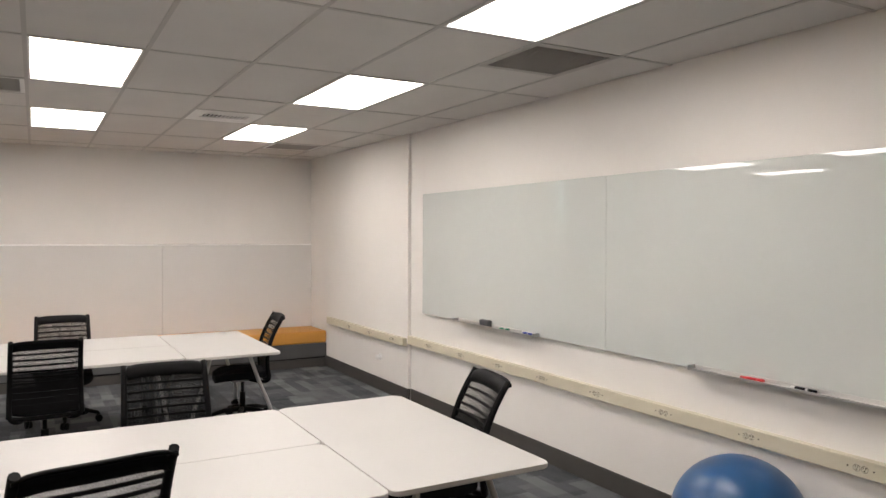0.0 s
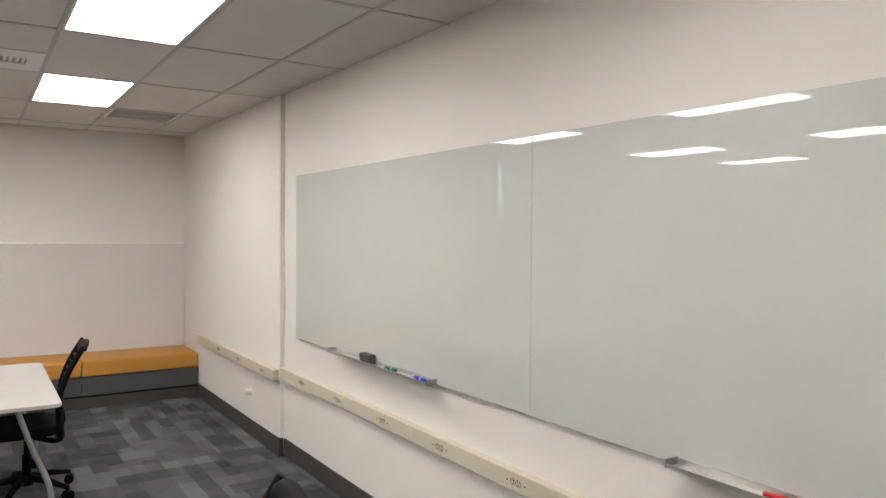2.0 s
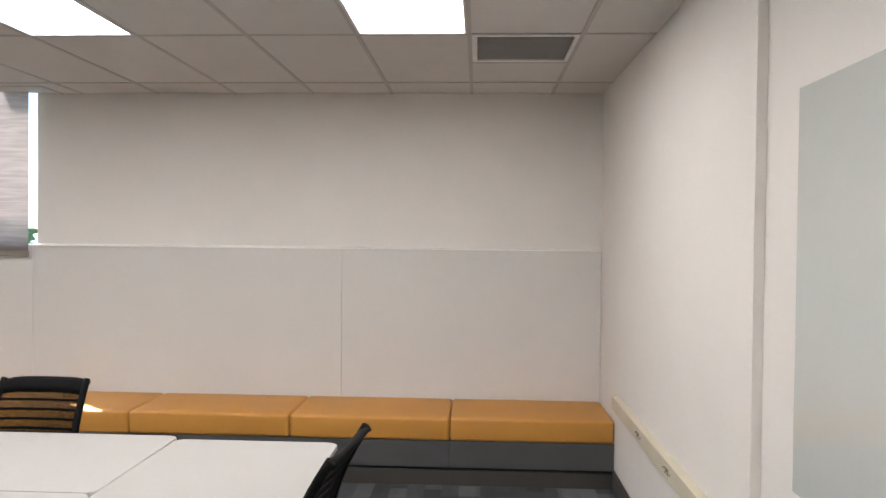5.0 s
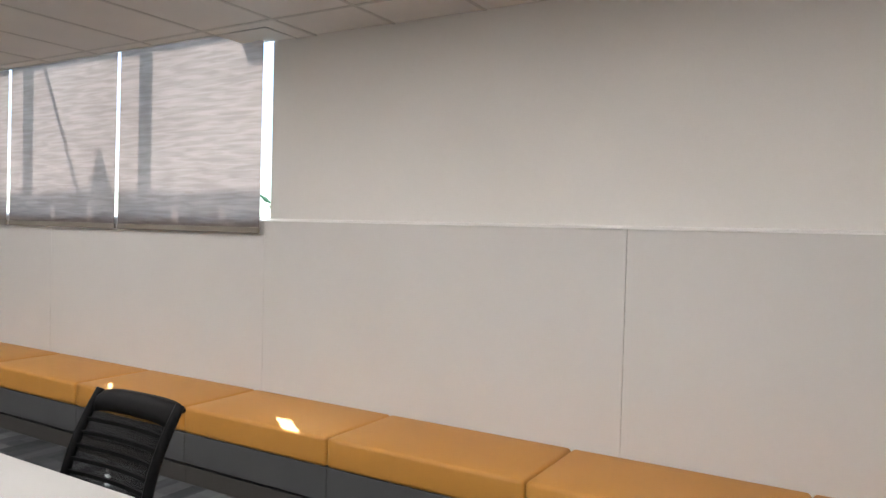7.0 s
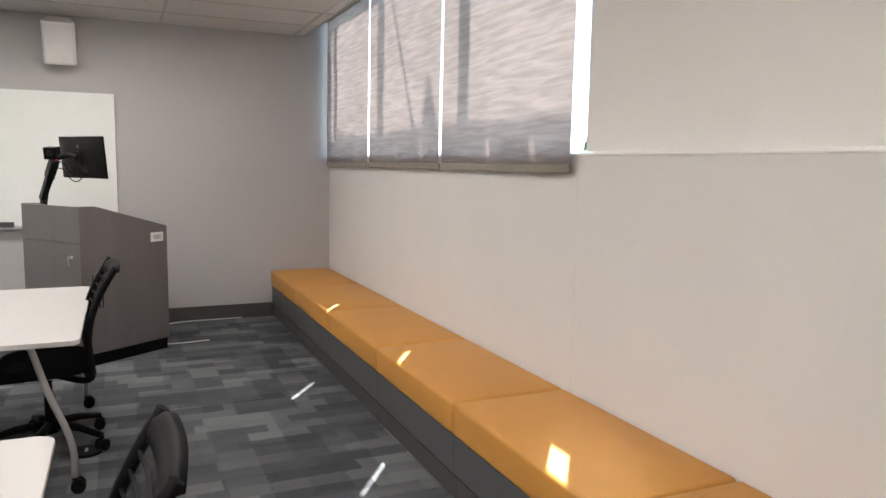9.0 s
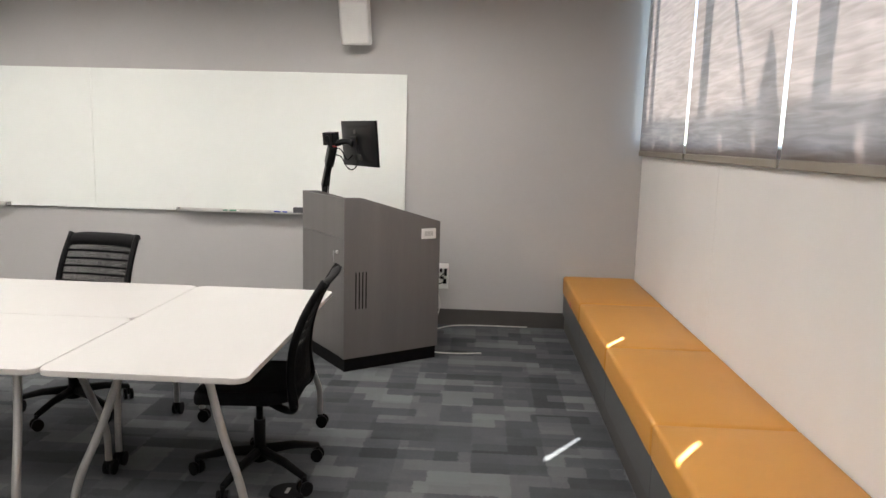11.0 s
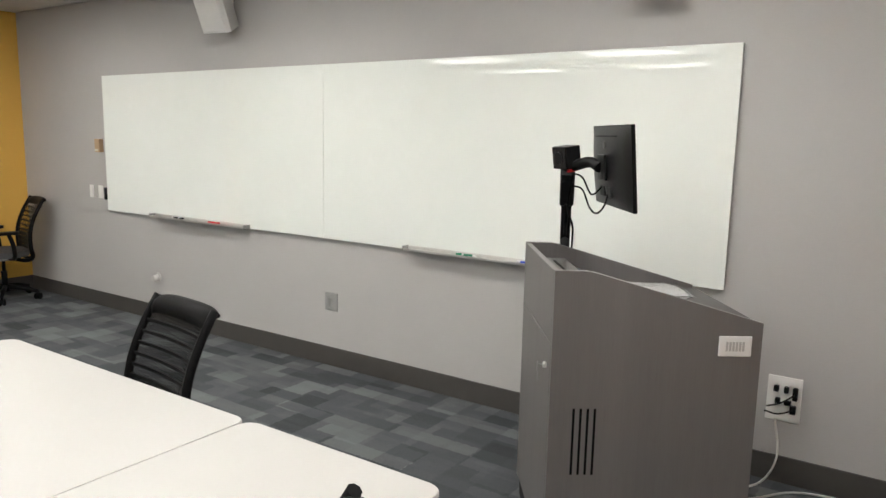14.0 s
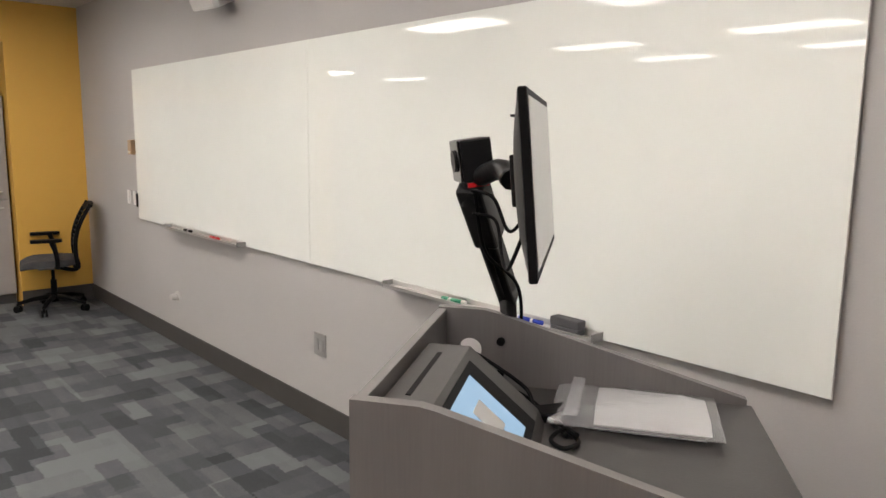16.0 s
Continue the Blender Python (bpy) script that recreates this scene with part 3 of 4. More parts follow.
TABLES = [
    (-1.952, -2.97, 90), (-3.105, -2.535, 0), (-3.105, -3.305, 0),
    (-1.812, -6.465, 90), (-2.965, -6.082, 0), (-2.965, -6.85, 0),
    (-5.835, -2.53, 0), (-6.217, -3.682, 90), (-5.450, -3.682, 90),
]
first = work_table()
for i, (x, y, r) in enumerate(TABLES):
    m = pose(x, y, 0, 0, 0, r)
    if i:
        copy_thing(first, m)
    else:
        first.matrix_basis = m

# ---- chairs ----


def back_y(z):
    """How far behind the column the backrest stands at height z."""
    t = (z - 0.42) / 0.54
    return -0.20 - 0.05 * t - 0.085 * t * t + 0.04 * math.sin(t * math.pi)


def office_chair(arms=False, lift=0.0):
    e = thing("office_chair", "black swivel office chair with slatted mesh back", "chair", "office chairs")
    # base
    bm = bmesh.new()
    cyl(bm, 0, 0, 0.075, 0.13, 0.04, 14, 0.032)
    for k in range(5):
        a = 2 * math.pi * k / 5 + 0.3
        c, s = math.cos(a), math.sin(a)
        tube(bm, [(0.03 * c, 0.03 * s, 0.115), (0.17 * c, 0.17 * s, 0.105), (0.30 * c, 0.30 * s, 0.075)], 0.024, 8, 0.015)
    base = part("base", bm, M_BLACK, e, "black five-arm base")
    me = None
    for k in range(5):
        a = 2 * math.pi * k / 5 + 0.3
        if me is None:
            bm = bmesh.new()
            for d in (-0.017, 0.017):
                tube(bm, [(d - 0.009, 0, 0.03), (d + 0.009, 0, 0.03)], 0.03, 12)
            cyl(bm, 0, 0, 0.03, 0.078, 0.011, 8)
            w = part("caster", bm, M_BLACK, base)
            me = w.data
        else:
            w = new("caster", me)
            w.parent = base
        w.location, w.rotation_euler = (0.30 * math.cos(a), 0.30 * math.sin(a), 0), (0, 0, a + k)
    part("column", cyl(cyl(bmesh.new(), 0, 0, 0.12, 0.26, 0.027, 14), 0, 0, 0.26, 0.38, 0.016, 12), M_BLACK, e)
    bm = bmesh.new()
    box(bm, -0.11, 0.11, -0.13, 0.12, 0.365, 0.405, 0.012)
    part("mechanism", bm, M_GREYPL, e, "grey plastic tilt mechanism")
    bm = bmesh.new()
    tube(bm, [(0.10, 0.02, 0.385), (0.23, 0.04, 0.375)], 0.007, 8)
    part("lever", bm, M_BLACK, e)
    # seat
    bm = bmesh.new()
    prism(bm, rounded(0.47, 0.46, 0.11, 7), 0.405, 0.465, 0.02, m=Matrix.Translation((0, 0.03, 0)))
    bmesh.ops.subdivide_edges(bm, edges=[ed for ed in bm.edges if ed.calc_length() > 0.1], cuts=3)
    for v in bm.verts:
        if v.co.y > 0.12:
            v.co.z -= 0.9 * (v.co.y - 0.12) ** 2 * 2.0
    part("seat", bm, M_GREYSEAT if arms else M_SEAT, e, "charcoal fabric seat" if arms else "")
    # back
    bm = bmesh.new()
    zs = [0.40 + 0.56 * k / 16 for k in range(17)]
    for s in (-1, 1):
        pts = [(s * (0.232 - 0.014 * ((z - 0.4) / 0.56)), back_y(z), z) for z in zs]
        tube(bm, pts, 0.020, 8, 0.017)
    tube(bm, smooth_pts([(-0.232, back_y(0.40), 0.40), (-0.12, back_y(0.40) + 0.02, 0.385), (0.12, back_y(0.40) + 0.02, 0.385), (0.232, back_y(0.40), 0.40)]), 0.017, 8)
    part("back_frame", bm, M_BLACK, e)
    bm = bmesh.new()
    prof = [(0.895, 0.0), (0.925, -0.003), (0.952, -0.016), (0.966, -0.040), (0.965, -0.062), (0.955, -0.060), (0.952, -0.042), (0.94, -0.028), (0.92, -0.018), (0.895, -0.014)]
    rows = []
    for i in range(13):
        x = -0.228 + 0.456 * i / 12
        bend = 0.018 * (1 - (x / 0.228) ** 2)
        drop = 0.02 * (abs(x) / 0.228) ** 6
        rows.append([bm.verts.new((x, back_y(0.9) + 0.008 + d - bend, z - drop)) for z, d in prof])
    n = len(prof)
    for u, w in zip(rows, rows[1:]):
        for k in range(n):
            f = bm.faces.new((u[k], w[k], w[(k + 1) % n], u[(k + 1) % n]))
            f.smooth = True
    bm.faces.new(rows[0])
    bm.faces.new(rows[-1][::-1])
    part("headrest", bm, M_BLACK, e, "curled black top rail")
    me = None
    for k in range(10):
        z = 0.47 + 0.435 * k / 10
        w, h = 0.226 - 0.014 * ((z - 0.4) / 0.56), 0.0065 if k > 3 else 0.0165
        bm = bmesh.new()
        pts = [(x * w, back_y(z) - 0.018 * (1 - x * x), z) for x in (-1, -0.6, -0.2, 0.2, 0.6, 1)]
        rows = []
        for p in pts:
            rows.append([bm.verts.new((p[0], p[1] + dy, p[2] + dz)) for dy, dz in ((0.004, -h), (0.004, h), (-0.004, h), (-0.004, -h))])
        for u, v in zip(rows, rows[1:]):
            for q in range(4):
                bm.faces.new((u[q], v[q], v[(q + 1) % 4], u[(q + 1) % 4]))
        bm.faces.new(rows[0])
        bm.faces.new(rows[-1][::-1])
        part("slat", bm, M_BLACK, e)
    # gauze behind the slats: fine upright threads, and cross threads over the denser lower half
    bm = bmesh.new()
    for k in range(106):
        x = -0.212 + 0.424 * k / 105
        bend = 0.018 * (1 - (x / 0.212) ** 2)
        pts = [(x, back_y(z) - bend - 0.006, z) for z in (0.43, 0.55, 0.67, 0.79, 0.91)]
        for p, q in zip(pts, pts[1:]):
            bm.faces.new([bm.verts.new((c[0] + d, c[1], c[2])) for c, d in ((p, -0.0014), (p, 0.0014), (q, 0.0014), (q, -0.0014))])
    for k in range(30):
        z = 0.43 + 0.21 * k / 29
        pts = [(x, back_y(z) - 0.018 * (1 - (x / 0.212) ** 2) - 0.0065, z) for x in (-0.212, -0.1, 0, 0.1, 0.212)]
        for p, q in zip(pts, pts[1:]):
            bm.faces.new([bm.verts.new((c[0], c[1], c[2] + d)) for c, d in ((p, -0.0024), (q, -0.0024), (q, 0.0024), (p, 0.0024))])
    part("back_mesh", bm, M_MESH, e, "open black mesh")
    for s in (-1, 1):
        bm = bmesh.new()
        tube(bm, smooth_pts([(s * 0.10, -0.05, 0.385), (s * 0.17, -0.16, 0.365), (s * 0.224, back_y(0.40) - 0.005, 0.40), (s * 0.228, back_y(0.5) - 0.004, 0.50)]), 0.02, 8, 0.014)
        part("back_bracket", bm, M_BLACK, e)
    if arms:
        for s in (-1, 1):
            bm = bmesh.new()
            tube(bm, smooth_pts([(s * 0.14, -0.03, 0.39), (s * 0.27, -0.04, 0.42), (s * 0.285, -0.03, 0.54), (s * 0.285, 0.0, 0.64)]), 0.02, 8)
            arm = part("arm_post", bm, M_BLACK, e)
            bm = bmesh.new()
            prism(bm, rounded(0.085, 0.25, 0.035), 0.64, 0.668, 0.008, m=Matrix.Translation((s * 0.285, 0.04, 0)))
            part("arm_pad", bm, M_BLACK, arm)
    for o in e.children:
        if o.name.split(".")[0] not in ("base", "column"):
            o.location.z += lift
    if lift > 0:
        part("column_tube", cyl(bmesh.new(), 0, 0, 0.37, 0.37 + lift, 0.016, 12), M_BLACK, e)
    return e


CHAIRS = {
    0.0: [(-5.86, -2.345, 184), (-6.54, -3.64, -97), (-1.71, -2.97, 84), (-1.57, -6.40, 80), (-3.33, -3.58, 2), (-2.745, -5.60, 178)],
    -0.035: [(-3.16, -2.215, 180)],
    0.085: [(-3.285, -7.06, 10)],
}
for lift, places in CHAIRS.items():
    first = office_chair(False, lift)
    for i, (x, y, r) in enumerate(places):
        if i:
            copy_thing(first, pose(x, y, 0, 0, 0, r))
        else:
            first.matrix_basis = pose(x, y, 0, 0, 0, r)
c = office_chair(True)
tagged(c, "black swivel chair with armrests and charcoal seat by the yellow wall", "chair")
c.matrix_basis = pose(-8.43, -8.58, 0, 0, 0, -102)

# ---- glass marker boards ----


def marker_board(name, x, ys, z0, z1, face, edge, side, label):
    """Board of butted glass panels standing proud of a wall; side: +1 faces east, -1 west."""
    e = thing(name, label, "whiteboard")
    for a, b in zip(ys, ys[1:]):
        lo, hi = min(a, b) + 0.0012, max(a, b) - 0.0012
        xa, xb = sorted((x, x - side * 0.008))
        part("glass_panel", box(bmesh.new(), xa, xb, lo, hi, z0, z1, 0.001, 1), face, e)
        xa, xb = sorted((x - side * 0.0083, x - side * 0.0115))
        part("backing", box(bmesh.new(), xa, xb, lo, hi, z0 - 0.001, z1 + 0.001), edge, e)
        for yy in (lo + 0.15, hi - 0.15):
            xa, xb = sorted((x - side * 0.0116, x - side * 0.0295))
            part("standoff", box(bmesh.new(), xa, xb, yy - 0.03, yy + 0.03, z0 + 0.05, z1 - 0.05), M_ALU, e)
    return e


marker_board("glass_whiteboard", 0.0, (-3.312, -5.985, -8.66), 0.932, 2.123, M_GLASSB, M_GEDGE, -1, "long pale grey-green glass marker board on the white wall")
marker_board("whiteboard", WEST + 0.03, (-7.41, -4.715, -1.99), 0.906, 2.107, M_WB, M_ALU, 1, "long glossy white marker board on the grey wall")


def pen_tray(x, y0, y1, z, side):
    e = thing("pen_tray", "slim aluminium pen tray under the marker board", "pen tray", "pen trays")
    bm = bmesh.new()
    xs = sorted((x, x + side * 0.062))
    box(bm, xs[0], xs[1], y0, y1, z - 0.004, z)
    xs = sorted((x + side * 0.058, x + side * 0.062))
    box(bm, xs[0], xs[1], y0, y1, z, z + 0.01)
    xs = sorted((x + side * 0.0005, x + side * 0.004))
    box(bm, xs[0], xs[1], y0, y1, z, z + 0.022)
    part("channel", bm, M_ALU, e)
    for yy in (y0, y1):
        xs = sorted((x, x + side * 0.062))
        part("end_cap", box(bmesh.new(), xs[0], xs[1], yy - 0.003, yy + 0.003, z - 0.006, z + 0.024), M_GREYPL, e)
    return e


TZE, TZW = 0.936, 0.912
pen_tray(-0.0005, -5.245, -4.03, TZE, -1)
pen_tray(-0.0005, -7.975, -6.76, TZE, -1)
pen_tray(WEST + 0.0305, -6.686, -5.49, TZW, 1)
pen_tray(WEST + 0.0305, -3.965, -2.755, TZW, 1)


def marker(x, y, z, cap, colour, tilt=0.0, body=None):
    e = thing("marker", f"{colour} dry-erase marker lying in the pen tray", "marker", "markers")
    e.matrix_basis = pose(x, y, z + 0.0095, 0, 0, tilt)
    part("barrel", tube(bmesh.new(), [(0, -0.035, 0), (0, 0.062, 0)], 0.009, 10), body or M_WHITEPL, e)
    part("cap", tube(bmesh.new(), [(0, -0.075, 0), (0, -0.034, 0)], 0.0095, 10), cap, e)
    part("label_band", tube(bmesh.new(), [(0, -0.02, 0), (0, 0.04, 0)], 0.0093, 10), cap, e)
    return e


def eraser(x, y, z):
    e = thing("eraser", "dark grey felt board eraser standing in the pen tray", "eraser", "board erasers")
    e.matrix_basis = pose(x, y, z)
    part("felt", box(bmesh.new(), -0.022, 0.022, -0.063, 0.063, 0, 0.022, 0.002, 1), M_FELT, e)
    part("grip", box(bmesh.new(), -0.024, 0.024, -0.065, 0.065, 0.022, 0.055, 0.006), M_FELT, e)
    return e


eraser(-0.032, -4.53, TZE)
marker(-0.034, -4.80, TZE, M_GREEN, "green", 3)
marker(-0.034, -5.12, TZE, M_BLUE, "blue", -4)
marker(-0.034, -7.165, TZE, M_RED, "red", 4, M_RED)
marker(-0.034, -7.465, TZE, M_BLACK, "black", -3)
WX = WEST + 0.064
marker(WX, -6.34, TZW, M_BLACK, "black", 183)
marker(WX, -5.88, TZW, M_RED, "red", 178, M_RED)
marker(WX, -3.49, TZW, M_GREEN, "green", 4)
marker(WX, -3.08, TZW, M_BLUE, "blue", 180)
eraser(WX, -2.885, TZW)

# ---- east wall fittings ----


def raceway(x, y0, y1, z, outlets):
    e = thing("raceway", "ivory metal surface raceway with power outlets on the white wall", "raceway", "raceways")
    part("channel", box(bmesh.new(), x - 0.048, x - 0.0005, y0, y1, z - 0.043, z + 0.043, 0.004, 2), M_IVORY, e)
    for yy in outlets:
        o = part("outlet", box(bmesh.new(), x - 0.0495, x - 0.0475, yy - 0.035, yy + 0.035, z - 0.02, z + 0.02, 0.0005, 1), M_IVORY, e, "ivory duplex outlet")
        bm = bmesh.new()
        for c in (-0.019, 0.019):
            for d in (-0.006, 0.006):
                box(bm, x - 0.0502, x - 0.0494, yy + c + d - 0.0016, yy + c + d + 0.0016, z + 0.001, z + 0.012)
            tube(bm, [(x - 0.0502, yy + c, z - 0.008), (x - 0.0494, yy + c, z - 0.008)], 0.004, 10)
            for q in range(12):
                a, b = 2 * math.pi * q / 12, 2 * math.pi * (q + 1) / 12
                tube(bm, [(x - 0.0497, yy + c + 0.0165 * math.cos(a), z + 0.0165 * math.sin(a)), (x - 0.0497, yy + c + 0.0165 * math.cos(b), z + 0.0165 * math.sin(b))], 0.001, 4)
        for c in (-0.062, 0.062):
            tube(bm, [(x - 0.0502, yy + c, z), (x - 0.0478, yy + c, z)], 0.004, 8)
        part("slots", bm, M_BLACK, o)
    return e


raceway(-0.006, -2.98, -0.72, 0.598, (-2.72, -2.11, -1.50))
raceway(0.03, -10.9, -3.015, 0.624, [-3.47 - 0.612 * k for k in range(12)])


def wall_knob(x, y, z, side, label, material):
    e = thing("wall_sensor", label, "wall fitting")
    part("plate", disc_x(bmesh.new(), x, x + side * 0.008, y, z, 0.042, 20), material, e)
    part("knob", tube(bmesh.new(), [(x + side * 0.008, y, z), (x + side * 0.02, y, z), (x + side * 0.055, y, z)], 0.030, 16, 0.024), material, e)


wall_knob(-0.0061, -2.31, 0.345, -1, "small round white cable fitting low on the white wall", M_WHITEPL)

ball = bmesh.new()
bmesh.ops.create_uvsphere(ball, u_segments=48, v_segments=32, radius=0.332)
for v in ball.verts:
    v.co.z = v.co.z * 0.96 + 0.3187
    ring = 1 + 0.0025 * math.cos(v.co.z * 190) * (1 if abs(v.co.z - 0.3) < 0.12 else 0)
    v.co.x, v.co.y = v.co.x * ring, v.co.y * ring
ball = part("exercise_ball", ball, M_BALL)
shade_smooth(tagged(ball, "shiny blue inflated exercise ball resting against the wall", "exercise ball"))
ball.location = (-0.32, -7.32, FLOOR)

# ---- west wall fittings ----


def wall_plate(name, label, y, z, w, h, material, category, inner=None):
    e = thing(name, label, category)
    part("plate", box(bmesh.new(), WEST, WEST + 0.008, y - w / 2, y + w / 2, z - h / 2, z + h / 2, 0.003, 2), material, e)
    if inner:
        for c in inner:
            part("insert", box(bmesh.new(), WEST + 0.008, WEST + 0.0115, y + c - 0.017, y + c + 0.017, z - 0.033, z + 0.033, 0.002, 1), material, e)
    return e


wall_plate("light_switch", "white rocker light switch on the grey wall", -7.70, 1.065, 0.075, 0.118, M_WHITEPL, "light switch", (0,))
wall_plate("light_switch", "white rocker light switch on the grey wall", -7.555, 1.065, 0.075, 0.118, M_WHITEPL, "light switch", (0,))
wall_plate("wall_outlet", "grey steel outlet plate on the grey wall", -4.668, 0.447, 0.12, 0.13, M_GREYPLATE, "outlet", (-0.025, 0.025))
wall_knob(WEST, -6.73, 0.361, 1, "small round pale cable fitting low on the grey wall", M_PALEPL)
e = thing("thermostat", "small tan thermostat box on the grey wall", "thermostat")
part("housing", box(bmesh.new(), WEST, WEST + 0.045, -7.555, -7.48, 1.43, 1.55, 0.006), M_BEIGEPL, e)
part("dial", box(bmesh.new(), WEST + 0.045, WEST + 0.05, -7.54, -7.495, 1.44, 1.46), M_IVORY, e)
e = thing("remote_holder", "small black remote holder beside the white marker board", "remote holder")
part("pocket", box(bmesh.new(), WEST, WEST + 0.03, -7.462, -7.43, 1.0, 1.11, 0.004), M_BLACK, e)

av = wall_plate("connector_plate", "white audio-visual connector plate with black plugs", -1.675, 0.402, 0.155, 0.225, M_WHITEPL, "connector plate")
for y, z, w, h in ((-1.71, 0.455, 0.022, 0.028), (-1.665, 0.455, 0.02, 0.03), (-1.625, 0.44, 0.022, 0.06), (-1.70, 0.395, 0.022, 0.026), (-1.63, 0.36, 0.026, 0.04), (-1.655, 0.39, 0.03, 0.02)):
    part("plug", box(bmesh.new(), WEST + 0.008, WEST + 0.034, y - w / 2, y + w / 2, z - h / 2, z + h / 2, 0.002, 1), M_BLACK, av, "black connector plug")
for pts in ([(WEST + 0.034, -1.625, 0.44), (WEST + 0.07, -1.68, 0.40), (WEST + 0.06, -1.74, 0.37)], [(WEST + 0.034, -1.63, 0.36), (WEST + 0.06, -1.69, 0.34), (WEST + 0.06, -1.75, 0.345)]):
    part("patch_lead", tube(bmesh.new(), smooth_pts(pts), 0.004, 8), M_BLACK, av)


def wall_speaker(y, tilt_z, drop):
    e = thing("wall_speaker", "white box loudspeaker mounted high on the grey wall", "speaker", "wall speakers")
    e.matrix_basis = pose(WEST + 0.14, y, CEIL - drop, 0, 24, tilt_z)
    bm = bmesh.new()
    prism(bm, [(0.02, -0.085), (0.17, -0.128), (0.20, -0.11), (0.20, 0.11), (0.17, 0.128), (0.02, 0.085)], -0.365, 0.0, 0.008)
    part("cabinet", bm, M_SPK, e)
    part("grille", box(bmesh.new(), 0.1995, 0.208, -0.105, 0.105, -0.35, -0.015, 0.006), M_SPK, e)
    part("bracket", box(bmesh.new(), -0.075, 0.03, -0.03, 0.03, -0.24, -0.17), M_WHITEPL, e)
    return e


wall_speaker(-2.40, 0, 0.03)
wall_speaker(-5.66, 10, 0.0)

# storage cabinet in the yellow recess
e = thing("storage_cabinet", "tall grey laminate cabinet with paired doors in the yellow recess", "cabinet")
part("body", box(bmesh.new(), -8.22, -6.22, -9.70, -9.06, 0.09, 1.93, 0.003, 1), M_CABINET, e)
part("plinth", box(bmesh.new(), -8.22, -6.22, -9.70, -9.11, 0.0, 0.089), M_BENCH, e)
for k in range(4):
    a = -8.215 + 0.4975 * k
    for z0, z1, hz in ((0.10, 0.97, 0.90), (0.98, 1.92, 1.05)):
        d = part("door", box(bmesh.new(), a + 0.002, a + 0.494, -9.059, -9.04, z0, z1, 0.002, 1), M_CABINET, e)
        part("handle", tube(bmesh.new(), smooth_pts([(a + 0.06, -9.04, hz), (a + 0.07, -9.015, hz), (a + 0.13, -9.015, hz), (a + 0.14, -9.04, hz)]), 0.005, 8), M_ALU, d)

# ---- lectern ----
LEC = pose(-7.417, -2.245, 0, 0, 0, 126.3)
U, V = 0.765, 0.715
lectern = thing("lectern", "grey-brown wood-grain laminate lectern with sloping top", "lectern")
lectern.matrix_basis = LEC


def side_panel(v0, v1):
    bm = bmesh.new()
    prof = [(0, 0.085), (U, 0.085), (U, 0.992), (0.15, 1.168), (0.12, 1.174), (0, 1.176)]
    prism(bm, prof, 0, v1 - v0, m=Matrix.Translation((0, v1, 0)) @ Matrix.Rotation(radians(90), 4, "X"))
    return part("side_panel", bm, M_LAM, lectern)


def pierced_panel(v1, thick, hu, hz, hr):
    """The far side panel in two halves that leave a round cable hole between them."""
    bm = bmesh.new()
    arc = [(hr * math.sin(math.pi * k / 12), hr * math.cos(math.pi * k / 12)) for k in range(13)]
    west = [(0, 0.085), (hu, 0.085)] + [(hu - a, hz - c) for a, c in arc] + [(hu, 1.1755), (0, 1.176)]
    east = [(hu, 0.085), (U, 0.085), (U, 0.992), (0.15, 1.168), (0.12, 1.174), (hu, 1.1755)] + [(hu + a, hz + c) for a, c in arc]
    for prof in (west, east):
        prism(bm, prof, 0, thick, m=Matrix.Translation((0, v1, 0)) @ Matrix.Rotation(radians(90), 4, "X"))
    return part("side_panel", bm, M_LAM, lectern, "side panel with a round cable hole")


side_panel(0, 0.026)
pierced_panel(V, 0.026, 0.085, 1.068, 0.030)
part("front_panel", box(bmesh.new(), 0.0, 0.022, 0.0265, V - 0.0265, 0.90, 1.172, 0.001, 1), M_LAM, lectern)
door = part("door", box(bmesh.new(), 0.0, 0.02, 0.028, V - 0.028, 0.09, 0.896, 0.001, 1), M_LAM, lectern)
bm = bmesh.new()
tube(bm, [(-0.012, 0.10, 0.80), (0.001, 0.10, 0.80)], 0.012, 14)
part("lock", bm, M_ALU, door, "chrome lock")
bm = bmesh.new()
tube(bm, [(-0.03, 0.10, 0.80), (-0.012, 0.10, 0.80)], 0.003, 6)
box(bm, -0.034, -0.031, 0.094, 0.106, 0.775, 0.81)
box(bm, -0.031, -0.028, 0.098, 0.104, 0.735, 0.775)
part("key", bm, M_GREYPLATE, door, "small steel keys in the lock")
part("back_panel", box(bmesh.new(), U - 0.022, U, 0.0265, V - 0.0265, 0.09, 0.955), M_LAM, lectern)
part("plinth", box(bmesh.new(), 0.012, U - 0.012, 0.012, V - 0.012, 0.0, 0.0845), M_BLACK, lectern, "black recessed plinth")
part("work_surface", box(bmesh.new(), 0.0225, U + 0.012, 0.0265, V - 0.0265, 0.956, 0.98, 0.004, 2), M_LAMIN, lectern, "dark work surface")
for k in range(4):
    x = 0.09 + 0.026 * k
    part("vent_slot", box(bmesh.new(), x - 0.0045, x + 0.0045, -0.0012, 0.0005, 0.41, 0.665), M_BLACK, lectern)
plate = part("switch_plate", box(bmesh.new(), 0.605, 0.725, -0.007, 0.0, 0.87, 0.945, 0.002, 1), M_WHITEPL, lectern, "white control plate")
for k in range(6):
    part("button", box(bmesh.new(), 0.63 + 0.012 * k, 0.638 + 0.012 * k, -0.0085, -0.007, 0.89, 0.925), M_PALEPL, plate)
